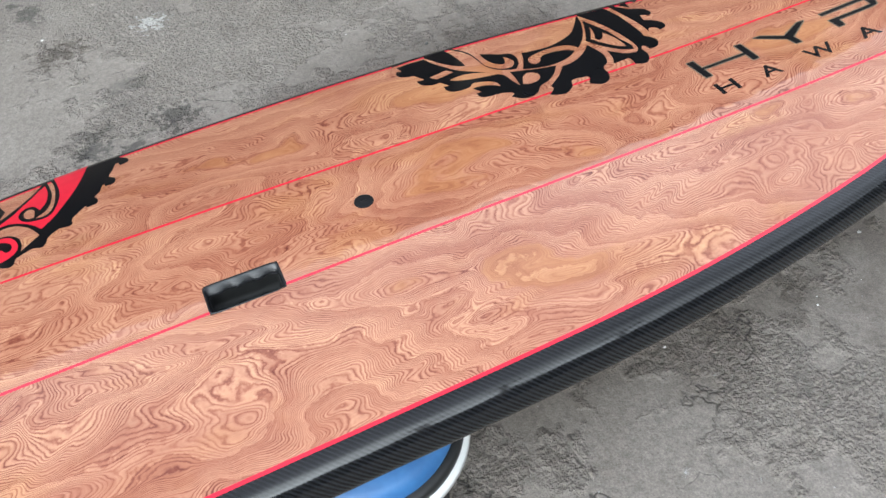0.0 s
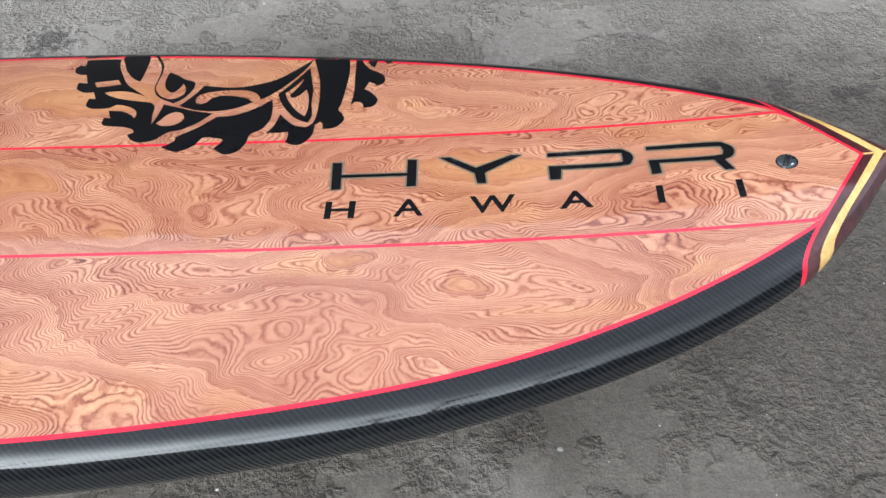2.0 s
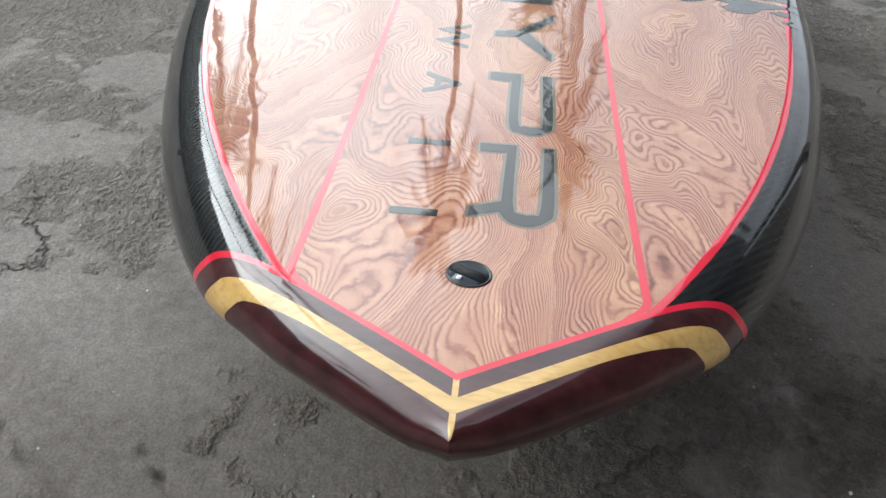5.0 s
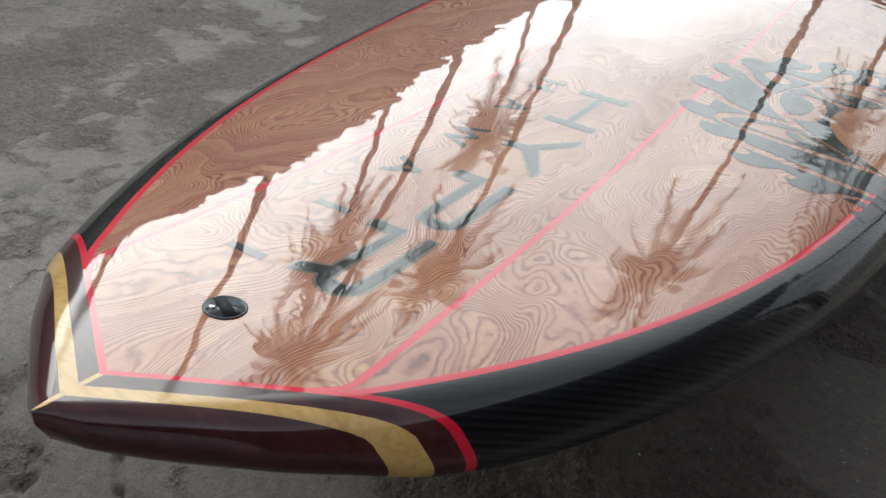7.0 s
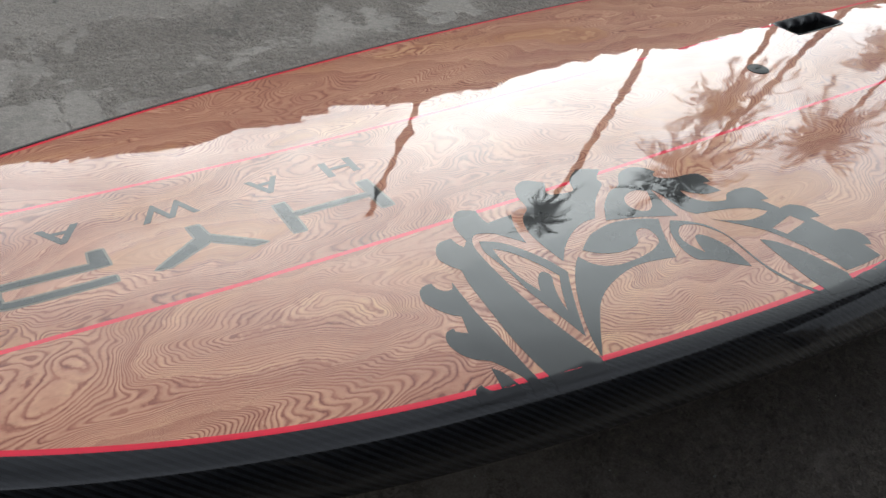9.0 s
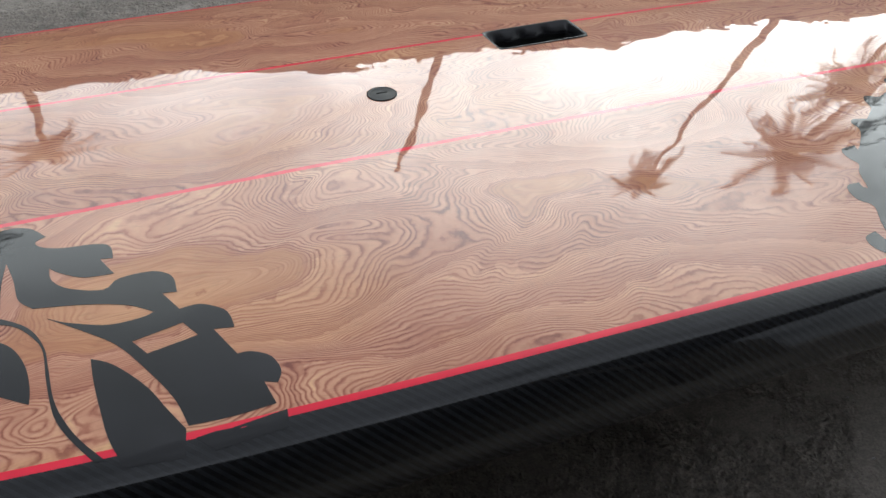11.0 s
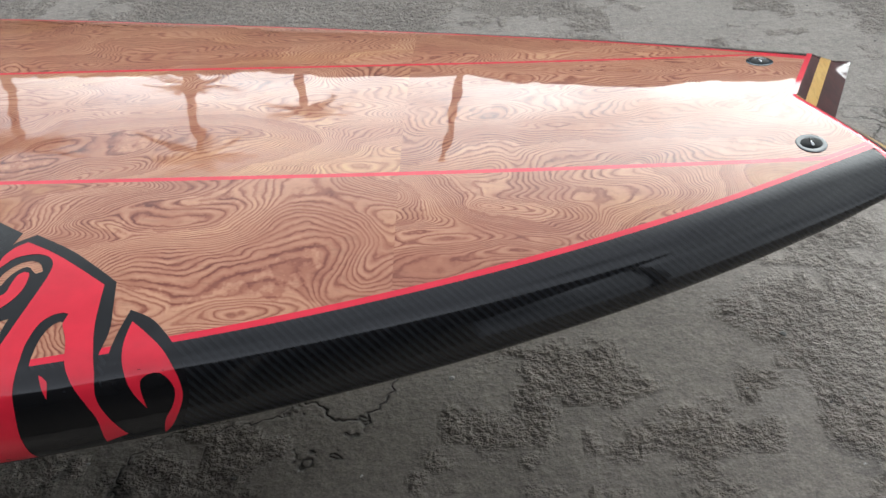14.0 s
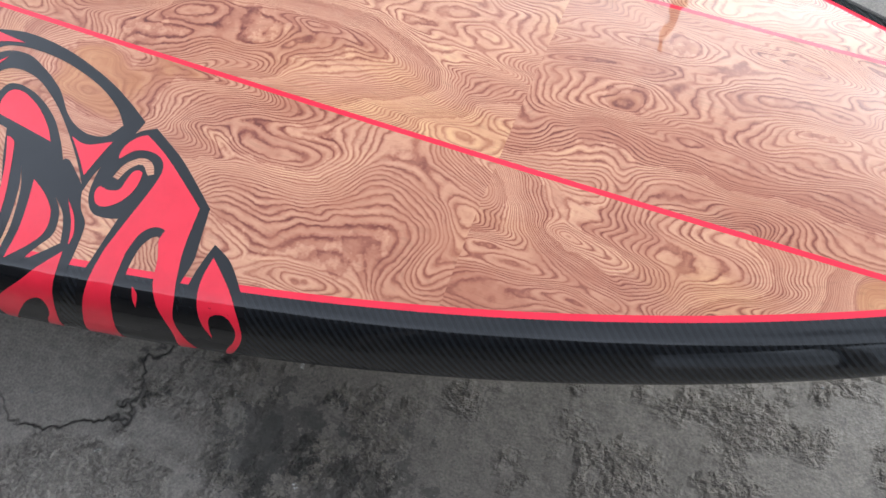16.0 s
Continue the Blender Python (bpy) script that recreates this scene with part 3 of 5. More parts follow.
def section_rows(x):
    line, reach = rail_numbers(x)
    line = max(line, 0.0)
    pin = min(pin_place(x), max(line - 0.0090, line * 0.6))
    half = min(0.0026, pin * 0.2)
    red = max(line - 0.0062, pin + half + min(0.0004, (line - pin - half) * 0.5))
    rows = [0.0] + [(pin - half) * k / 7 for k in range(1, 8)] + [pin + half]
    rows += [pin + half + (red - pin - half) * k / 11 for k in range(1, 12)] + [line]
    rows += [line + max(reach, 0.30) * ARC[-1] * k / 24 for k in range(1, 25)]
    return rows


N_CENTRE, N_PIN, N_SIDE, N_RED = 7, 8, 19, 20
HANDLE = (-0.0579, 0.0612, -0.1186, -0.0606)


def build_board():
    board = empty("paddleboard", "glossy paddleboard with figured wood deck, carbon rails and red pinlines", "paddleboard")
    bm = bmesh.new()
    kind = bm.faces.layers.int.new("kind")
    side_layer = bm.faces.layers.int.new("side")
    xs = stations()
    for sign in (1, -1):
        grid = [[bm.verts.new((x, sign * s, 0)) for s in section_rows(x)] for x in xs]
        for a, b in zip(grid, grid[1:]):
            for j in range(len(a) - 1):
                quad = (a[j], b[j], b[j + 1], a[j + 1]) if sign > 0 else (a[j + 1], b[j + 1], b[j], a[j])
                f = bm.faces.new(quad)
                f[kind] = 0 if j < N_CENTRE else 1 if j < N_PIN else 2 if j < N_SIDE else 3 if j < N_RED else 4
                f[side_layer] = sign
    bmesh.ops.remove_doubles(bm, verts=[v for v in bm.verts if v.co.y == 0], dist=1e-6)

    def cut(faces, level):
        """Split the faces along the curve level(x, s) = 0 of the flat pattern."""
        edges = {e for f in faces for e in f.edges}
        value = {v: level(v.co.x, v.co.y) for v in {v for e in edges for v in e.verts}}
        fresh = [v for v, g in value.items() if abs(g) < 1e-7]
        for e in edges:
            v0, v1 = e.verts
            g0, g1 = value[v0], value[v1]
            if abs(g0) > 1e-7 and abs(g1) > 1e-7 and g0 * g1 < 0:
                fresh.append(bmesh.utils.edge_split(e, v0, g0 / (g0 - g1))[1])
        bmesh.ops.connect_verts(bm, verts=fresh)

    def middle(f):
        c = f.calc_center_median()
        return c.x, c.y

    def tail_level(x, s):
        return -x - TAIL_SLOPE * flat_y(x, s) - TAIL_LINE

    def nose_level(x, s):
        line, reach = rail_numbers(x)
        a = abs(s)
        over = min(max(a - line, 0.0), 0.0415)
        return (x + NOSE_SLOPE * (min(a, line) + over) - 8.5 * over * over - NOSE_LINE) * (1 + 9.0 * over)

    for sign in (1, -1):
        for level in (-0.003, 0.003, 0.013, 0.025, TAIL_END - TAIL_LINE):
            cut([f for f in bm.faces if f[side_layer] == sign and middle(f)[0] < -1.30], lambda x, s: tail_level(x, s) - level)
        for level in (-0.0026, 0.0026, 0.0158, 0.0272):
            cut([f for f in bm.faces if f[side_layer] == sign and middle(f)[0] > 1.44], lambda x, s: nose_level(x, s) - level)
    bmesh.ops.delete(bm, geom=[f for f in bm.faces if middle(f)[0] < -1.30 and tail_level(*middle(f)) > TAIL_END - TAIL_LINE], context="FACES")
    # the splice along the middle of both blocks
    for at in (0.0016, -0.0016):
        cut([f for f in bm.faces if abs(middle(f)[1]) < 0.04 and (middle(f)[0] > 1.58 or middle(f)[0] < -1.36)], lambda x, s: s - at)
    # the grip's opening
    x0, x1, y0, y1 = HANDLE
    for level in (lambda x, s: x - x0, lambda x, s: x - x1, lambda x, s: s - y0, lambda x, s: s - y1):
        cut([f for f in bm.faces if abs(middle(f)[0]) < 0.085 and -0.16 < middle(f)[1] < -0.05], level)
    bmesh.ops.delete(bm, geom=[f for f in bm.faces if x0 < middle(f)[0] < x1 and y0 < middle(f)[1] < y1], context="FACES")
    for f in bm.faces:
        x, s = middle(f)
        if -1.30 < x < 1.44:
            continue
        g, bands, half = (nose_level(x, s), (0.0158, 0.0272), 0.0026) if x > 0 else (tail_level(x, s), (0.013, 0.025), 0.003)
        if g > half:
            f[kind] = 8 if abs(s) < 0.0016 else 7 if bands[0] < g < bands[1] else 6
        elif g > -half:
            f[kind] = 5
    # lay the flat pattern on the form
    uv = bm.loops.layers.uv.new("UVMap")
    for f in bm.faces:
        for loop in f.loops:
            loop[uv].uv = (loop.vert.co.x, loop.vert.co.y)
    ends = {1: [], -1: []}
    for v in bm.verts:
        x, s = v.co.x, v.co.y
        v.co = surface(x, s)
        if x < -1.35 and abs(tail_level(x, s) - (TAIL_END - TAIL_LINE)) < 2e-5:
            for sign in (1, -1):
                if s * sign > -1e-6:
                    ends[sign].append((abs(s), v.co.copy()))
    bm.normal_update()
    bmesh.ops.recalc_face_normals(bm, faces=bm.faces)
    top = max(bm.faces, key=lambda f: f.calc_area())
    if top.normal.z < 0:
        bmesh.ops.reverse_faces(bm, faces=bm.faces)
    bm.normal_update()

    names = {0: ("deck_panel", M_VENEER, ""), 1: ("pinline", M_LINE, "thin red pinline"), 2: ("deck_panel", M_VENEER, ""), 3: ("rail_line", M_LINE, "red line along the rail"),
             4: ("rail", M_CARBON, "glossy black carbon twill rail"), 5: ("block_line", M_LINE, "red line round the wooden block"), 6: ("hardwood_band", M_MAROON, "dark red hardwood band"),
             7: ("pale_band", M_YELLOW, "yellow hardwood band"), 8: ("splice", M_YELLOW, "pale wooden splice")}

    def take(test, name, mat, label):
        faces = [f for f in bm.faces if test(f)]
        if not faces:
            return None
        out = bmesh.new()
        uo = out.loops.layers.uv.new("UVMap")
        index, normals = {}, []
        for f in faces:
            vs = []
            for v in f.verts:
                if v not in index:
                    index[v] = out.verts.new(v.co)
                    normals.append(v.normal.copy())
                vs.append(index[v])
            try:
                g = out.faces.new(vs)
            except ValueError:
                continue
            for la, lb in zip(f.loops, g.loops):
                lb[uo].uv = la[uv].uv
        ob = mesh_object(name, out, mat, board, label, True, normals)
        out.free()
        return ob

    seam = -1.007
    for lo, hi in ((-9, seam), (seam, 9)):
        take(lambda f: f[kind] == 0 and lo < f.calc_center_median().x <= hi, "deck_panel", M_VENEER, "")
        for sign in (1, -1):
            take(lambda f: f[kind] == 2 and f[side_layer] == sign and lo < f.calc_center_median().x <= hi, "deck_panel", M_VENEER, "")
    for k in (1, 3, 4):
        for sign in (1, -1):
            take(lambda f: f[kind] == k and f[side_layer] == sign, *names[k])
    for k in (5, 6, 7, 8):
        for end in (1, -1):
            take(lambda f: f[kind] == k and f.calc_center_median().x * end > 0, *names[k])
    # underside
    low = bmesh.new()
    rows = []
    for x in stations()[:-2]:
        line, reach = rail_numbers(x)
        edge = surface(x, line + max(reach, 0.30) * ARC[-1])
        rows.append([low.verts.new((edge.x, edge.y * k / 6, edge.z - 0.003 * (1 - abs(k) / 6))) for k in range(-6, 7)])
    for a, b in zip(rows, rows[1:]):
        for j in range(12):
            low.faces.new((a[j], b[j], b[j + 1], a[j + 1]))
    for sign in (1, -1):
        faces = [f for f in low.faces if f.calc_center_median().y * sign > 0 and f.calc_center_median().x < -1.3]
        geom = {g for f in faces for g in (f, *f.verts, *f.edges)}
        bmesh.ops.bisect_plane(low, geom=list(geom), dist=1e-6, plane_co=(-TAIL_END, 0, 0), plane_no=(-1, -TAIL_SLOPE * sign, 0))
    bmesh.ops.delete(low, geom=[f for f in low.faces if -f.calc_center_median().x - TAIL_SLOPE * abs(f.calc_center_median().y) > TAIL_END], context="FACES")
    part("bottom", low, M_CARBON, board, "black carbon underside")
    # the cut faces of the swallow tail
    for sign in (1, -1):
        ring = [p for _, p in sorted(ends[sign], key=lambda q: q[0])]
        cap = bmesh.new()
        vs = [cap.verts.new(p) for p in ring] + [cap.verts.new((ring[0].x, 0, ring[-1].z - 0.002))]
        bmesh.ops.remove_doubles(cap, verts=cap.verts, dist=1e-5)
        cap.faces.new(list(cap.verts))
        bmesh.ops.triangulate(cap, faces=cap.faces)
        bmesh.ops.recalc_face_normals(cap, faces=cap.faces)
        if cap.faces[0].normal.x > 0:
            bmesh.ops.reverse_faces(cap, faces=cap.faces)
        part("tail_face", cap, M_ENDGRAIN, board, "dark hardwood face of the tail notch", smooth=False)
    bm.free()
    return board


BOARD = build_board()

import mathutils

# ---------------------------------------------------------------- the printed pattern
# Drawn flat, in millimetres along and across the board; 1 marks a corner, the rest is curved.
FORE_PATTERN = {}
FORE_PATTERN['wing'] = [(908, 193, 1), (909, 236), (906, 274), (904, 312), (902, 331), (900, 348, 1), (914, 349, 1), (913, 329), (922, 310), (931, 297), (943, 289), (952, 278), (956, 264), (954, 255), (949, 249), (941, 248, 1), (941, 252), (931, 259, 1), (925, 238, 1), (934, 231), (944, 217), (949, 204), (944, 190), (936, 186)]
FORE_PATTERN['wing'] += [(928, 186, 1), (927, 194), (922, 201), (913, 202)]
FORE_PATTERN['barb'] = [(935, 304, 1), (928, 312), (924, 324), (921, 336), (921, 346, 1), (965, 334, 1), (965, 327), (963, 320), (959, 317), (954, 316, 1), (952, 322), (946, 327), (939, 328, 1)]
FORE_PATTERN['sweep'] = [(831, 340, 1), (843, 297), (851, 262), (856, 219), (858, 181), (857, 160), (853, 148), (844, 141), (827, 147), (816, 158), (801, 177, 1), (799, 160), (795, 144), (787, 129, 1), (803, 129), (820, 130, 1), (822, 120), (820, 106, 1), (834, 98), (846, 101), (856, 115), (859, 129), (859, 145, 1), (867, 153)]
FORE_PATTERN['sweep'] += [(870, 148), (872, 135, 1), (888, 136), (898, 146), (902, 159), (896, 174), (890, 183), (893, 200), (895, 238), (896, 282), (894, 311), (891, 334), (890, 354, 1), (835, 362, 1)]
FORE_PATTERN['wedge'] = [(847, 152, 1), (828, 163), (811, 184), (797, 209), (788, 233, 1), (800, 254), (814, 282), (828, 313, 1), (835, 279), (843, 241), (846, 201), (851, 170)]
FORE_PATTERN['wedge_gap'] = [(840, 169, 1), (826, 183), (810, 209), (800, 234, 1), (812, 254), (823, 277, 1), (821, 263), (815, 245), (808, 230), (813, 221), (823, 227), (832, 243, 1), (839, 220), (842, 189)]
FORE_PATTERN['crest'] = [(782, 218, 1), (787, 191), (788, 164), (780, 141), (764, 127), (761, 105), (751, 87), (733, 82), (715, 96, 1), (725, 115), (712, 121), (693, 123), (683, 104), (660, 91), (635, 103, 1), (651, 117), (652, 128), (678, 148), (703, 176, 1), (723, 177), (745, 186), (766, 201)]
FORE_PATTERN['tail_curl'] = [(694, 185, 1), (677, 162), (655, 145), (636, 139), (619, 121), (600, 116), (584, 122), (573, 137, 1), (581, 141), (579, 148), (563, 156), (535, 160), (524, 167), (523, 183, 1), (533, 181, 1), (524, 202, 1), (547, 199), (564, 188), (572, 179, 1), (571, 194), (559, 208), (534, 218), (521, 209), (495, 209)]
FORE_PATTERN['tail_curl'] += [(481, 220), (480, 239, 1), (491, 237, 1), (481, 258, 1), (465, 258), (449, 269), (445, 281), (445, 290, 1), (460, 287, 1), (448, 316, 1), (438, 317), (425, 326), (421, 341), (426, 351, 1), (435, 347, 1), (431, 368, 1), (462, 369), (492, 367, 1), (498, 341), (513, 309), (530, 280), (552, 258), (578, 235, 1), (563, 245)]
FORE_PATTERN['tail_curl'] += [(535, 257), (511, 258), (500, 255, 1), (517, 242), (546, 231), (586, 222, 1), (596, 209), (599, 185), (604, 162, 1), (608, 189), (609, 215, 1), (634, 205), (656, 196), (673, 191)]
FORE_PATTERN['pupil_gap'] = [(611, 163, 1), (622, 184), (633, 192), (644, 189), (651, 177), (648, 164), (637, 157), (622, 156)]
FORE_PATTERN['diamond_gap'] = [(481, 273, 1), (472, 289, 1), (510, 295, 1), (519, 280, 1)]
FORE_PATTERN['eye'] = [(752, 213, 1), (725, 196), (691, 191), (661, 197), (635, 209, 1), (650, 236), (662, 267, 1), (699, 259), (725, 259), (755, 267), (780, 280), (800, 301), (818, 325), (830, 341, 1), (824, 317), (812, 287), (794, 254), (775, 230), (763, 219, 1), (754, 236), (736, 247), (707, 250), (680, 247), (662, 239)]
FORE_PATTERN['eye'] += [(658, 224), (663, 214), (675, 215), (688, 232), (714, 234), (738, 225)]
FORE_PATTERN['hook'] = [(624, 217, 1), (605, 228), (589, 243), (580, 264), (578, 285), (576, 316), (569, 340), (560, 358), (547, 377, 1), (555, 375, 1), (569, 351), (577, 330), (580, 299), (581, 268), (589, 250), (601, 236), (619, 230), (633, 242), (633, 259), (625, 275, 1), (622, 261), (617, 251), (610, 250), (600, 261)]
FORE_PATTERN['hook'] += [(593, 280), (591, 300), (592, 315, 1), (610, 302), (625, 289), (642, 280), (646, 264), (643, 245), (636, 229)]
FORE_PATTERN['spike'] = [(549, 287, 1), (534, 298), (515, 324), (504, 348), (494, 369, 1), (498, 390, 1), (537, 385, 1), (544, 361), (547, 335), (549, 308)]
FORE_PATTERN['tick'] = [(465, 378, 1), (425, 375, 1), (427, 389, 1), (478, 391, 1), (489, 378, 1), (476, 377, 1)]
AFT_PATTERN = {}
AFT_PATTERN['band'] = [(-121, 414, 1), (-128, 391), (-120, 380), (-113, 369), (-115, 358), (-130, 354, 1), (-132, 365), (-137, 366), (-144, 346), (-153, 326), (-144, 315), (-143, 302), (-149, 294), (-163, 294, 1), (-162, 301), (-166, 303), (-174, 281), (-183, 271), (-179, 259), (-182, 246), (-201, 244, 1), (-199, 250), (-206, 246), (-226, 224)]
AFT_PATTERN['band'] += [(-226, 211), (-233, 205), (-249, 209, 1), (-269, 193), (-272, 180), (-280, 171), (-295, 177), (-315, 169), (-323, 164), (-327, 150), (-337, 148), (-352, 157, 1), (-364, 166), (-371, 183), (-369, 202), (-360, 213), (-365, 218), (-377, 218, 1), (-387, 246), (-398, 270, 1), (-384, 295), (-364, 330), (-367, 357), (-369, 379)]
AFT_PATTERN['band'] += [(-363, 407), (-353, 433, 1), (-256, 442, 1), (-173, 440, 1)]
AFT_PATTERN['h1'] = [(-282, 210, 1), (-314, 181, 1), (-312, 199), (-316, 221), (-331, 239), (-349, 244), (-367, 236), (-366, 249), (-357, 264), (-338, 269), (-321, 265), (-305, 251), (-292, 232)]
AFT_PATTERN['h2'] = [(-286, 269, 1), (-274, 265), (-262, 273), (-254, 292), (-251, 316), (-250, 347), (-254, 377), (-259, 388, 1), (-264, 387, 1), (-259, 360), (-256, 334), (-259, 306), (-265, 287), (-276, 275)]
AFT_PATTERN['h3'] = [(-289, 273, 1), (-299, 274), (-306, 286), (-306, 299), (-299, 306), (-293, 303), (-288, 294)]
AFT_PATTERN['h4'] = [(-355, 296, 1), (-324, 323), (-301, 346), (-284, 367), (-273, 387, 1), (-272, 394, 1), (-349, 386, 1), (-350, 376), (-348, 352), (-339, 329, 1), (-347, 311)]
AFT_PATTERN['coil'] = [(-464, 155, 1), (-449, 144), (-429, 142), (-398, 147), (-379, 161), (-373, 179), (-381, 206), (-396, 232), (-416, 247), (-433, 250), (-450, 242), (-460, 231, 1), (-462, 245, 1), (-432, 280), (-412, 310), (-404, 334), (-402, 351), (-399, 388, 1), (-409, 390, 1), (-414, 370), (-413, 347), (-418, 324), (-429, 300), (-447, 279)]
AFT_PATTERN['coil'] += [(-464, 271), (-477, 252, 1), (-470, 206)]
AFT_PATTERN['coil_gap'] = [(-415, 159, 1), (-399, 164), (-392, 180), (-397, 204), (-408, 222), (-422, 230), (-438, 229), (-451, 219, 1), (-440, 223), (-425, 224), (-411, 214), (-401, 196), (-399, 177), (-405, 167)]
AFT_PATTERN['dome'] = [(-421, 371), (-425, 349), (-430, 326), (-440, 299), (-455, 281), (-473, 276), (-491, 281), (-506, 293), (-517, 314), (-524, 334), (-531, 356), (-530, 381), (-527, 407, 1), (-417, 391, 1)]
AFT_PATTERN['arch'] = [(-473, 145, 1), (-513, 137), (-563, 141), (-614, 155), (-649, 170), (-678, 186, 1), (-670, 215), (-658, 244), (-654, 268, 1), (-661, 282), (-672, 294), (-675, 316), (-675, 337), (-674, 361), (-674, 424, 1), (-605, 404, 1), (-571, 432, 1), (-528, 418, 1), (-531, 384), (-530, 362), (-524, 338), (-515, 313), (-503, 282), (-483, 245, 1)]
AFT_PATTERN['arch'] += [(-475, 204)]
AFT_PATTERN['t1'] = [(-488, 174, 1), (-497, 159), (-523, 152), (-563, 153), (-609, 164), (-642, 180), (-659, 196, 1), (-649, 211), (-632, 215), (-617, 212), (-601, 203), (-580, 183), (-556, 169), (-530, 159), (-507, 161)]
AFT_PATTERN['t2'] = [(-515, 220, 1), (-506, 205), (-508, 188), (-523, 177), (-550, 179), (-579, 194), (-605, 214), (-633, 241), (-650, 261, 1), (-627, 244), (-621, 246, 1), (-608, 229), (-590, 211), (-566, 197), (-543, 191), (-527, 194), (-522, 208), (-522, 223, 1)]
AFT_PATTERN['t3'] = [(-497, 232, 1), (-511, 234), (-533, 234), (-551, 236, 1), (-563, 262), (-577, 290), (-583, 314), (-585, 344), (-585, 357, 1), (-555, 358, 1), (-553, 348), (-545, 322), (-533, 295), (-515, 267)]
AFT_PATTERN['t4'] = [(-585, 264, 1), (-593, 281), (-599, 304), (-602, 328), (-601, 347, 1), (-605, 347, 1), (-605, 322), (-601, 301), (-595, 282)]
AFT_PATTERN['t5'] = [(-632, 280, 1), (-646, 291), (-654, 305), (-658, 317, 1), (-644, 331), (-629, 345, 1), (-639, 327), (-647, 314), (-647, 303), (-642, 290)]
AFT_PATTERN['comb'] = [(-692, 188, 1), (-728, 207), (-755, 226), (-776, 242, 1), (-780, 267), (-783, 290), (-780, 316), (-786, 340), (-792, 356), (-803, 375, 1), (-784, 386, 1), (-732, 406, 1), (-691, 417, 1), (-692, 449), (-689, 351), (-693, 319), (-699, 279, 1), (-688, 282), (-673, 282), (-662, 269), (-659, 246), (-663, 222), (-675, 199)]
AFT_PATTERN['q1'] = [(-711, 230, 1), (-705, 221), (-693, 219), (-680, 230), (-675, 245, 1), (-681, 246, 1), (-686, 233), (-696, 225), (-706, 233)]
AFT_PATTERN['q2'] = [(-729, 314), (-731, 295), (-738, 283), (-745, 282), (-752, 293), (-755, 311), (-756, 322, 1), (-730, 325, 1)]
AFT_PATTERN['fin'] = [(-795, 270, 1), (-813, 278), (-827, 291), (-840, 308), (-848, 328), (-849, 344), (-843, 363), (-834, 381), (-821, 385), (-803, 376), (-793, 365), (-787, 350), (-787, 325), (-789, 297)]
AFT_RED = {}
AFT_RED['swirl'] = [(-278, 226, 1), (-290, 245), (-308, 264), (-331, 278), (-353, 276), (-371, 262), (-373, 246), (-370, 238), (-353, 241), (-333, 234), (-322, 218), (-318, 198), (-323, 182), (-335, 172), (-353, 168), (-364, 182), (-364, 198), (-355, 208), (-345, 203), (-338, 192), (-330, 194), (-328, 205), (-332, 216), (-345, 226)]
AFT_RED['swirl'] += [(-363, 228), (-376, 224, 1), (-387, 265, 1), (-371, 275), (-350, 286), (-327, 304), (-307, 328), (-291, 347), (-280, 363), (-268, 376, 1), (-264, 354), (-264, 332), (-268, 309), (-279, 290, 1), (-283, 301), (-290, 312), (-302, 314), (-312, 306), (-316, 292), (-312, 278), (-301, 265), (-285, 259), (-268, 258), (-256, 268)]
AFT_RED['swirl'] += [(-249, 287), (-243, 314), (-243, 341), (-247, 371), (-252, 396), (-258, 424), (-261, 444, 1), (-182, 426, 1), (-189, 395), (-199, 361), (-213, 325), (-233, 286), (-256, 250)]
AFT_RED['swirl_gap'] = [(-197, 425), (-199, 414), (-206, 403), (-216, 401), (-226, 408), (-233, 421), (-237, 436, 1)]
AFT_RED['bolt'] = [(-371, 294, 1), (-349, 326, 1), (-354, 345), (-358, 369), (-359, 390), (-354, 411), (-344, 433, 1), (-353, 416), (-361, 397), (-363, 381), (-362, 359), (-355, 330, 1)]
AFT_RED['coil_heart'] = [(-406, 182), (-411, 171), (-426, 168), (-441, 175), (-448, 196), (-443, 199), (-436, 201), (-434, 212), (-424, 215), (-414, 206)]
AFT_RED['coil_rim'] = [(-388, 164, 1), (-381, 181), (-387, 203), (-398, 224), (-410, 235, 1), (-398, 216), (-390, 194), (-387, 175)]
AFT_RED['coil_top'] = [(-429, 149, 1), (-446, 152), (-458, 170, 1), (-450, 161), (-439, 155)]
AFT_RED['coil_foot'] = [(-452, 220, 1), (-447, 233), (-438, 238, 1), (-447, 226)]
AFT_RED['dome_window'] = [(-436, 322, 1), (-444, 306), (-457, 291), (-473, 286), (-488, 290), (-500, 300), (-512, 323, 1), (-484, 317), (-462, 317), (-448, 319)]
AFT_RED['dome_bar'] = [(-461, 288, 1), (-482, 288, 1), (-485, 317, 1), (-464, 318, 1)]
AFT_RED['dome_foot'] = [(-431, 422, 1), (-455, 428, 1), (-450, 441), (-441, 443, 1)]
AFT_RED['dome_foot2'] = [(-499, 424, 1), (-474, 427, 1), (-472, 441, 1), (-491, 452)]
AFT_RED['moon'] = [(-532, 225, 1), (-530, 209), (-534, 199), (-547, 197), (-569, 206), (-589, 221), (-600, 234, 1), (-564, 229)]
AFT_RED['lens'] = [(-617, 222, 1), (-635, 225), (-658, 214, 1), (-653, 232), (-648, 253, 1), (-634, 238)]
AFT_RED['corner'] = [(-476, 145, 1), (-517, 148, 1), (-489, 156), (-479, 170, 1)]
AFT_RED['arch_rim'] = [(-510, 167, 1), (-498, 183), (-498, 205), (-511, 224, 1), (-503, 204), (-502, 186)]
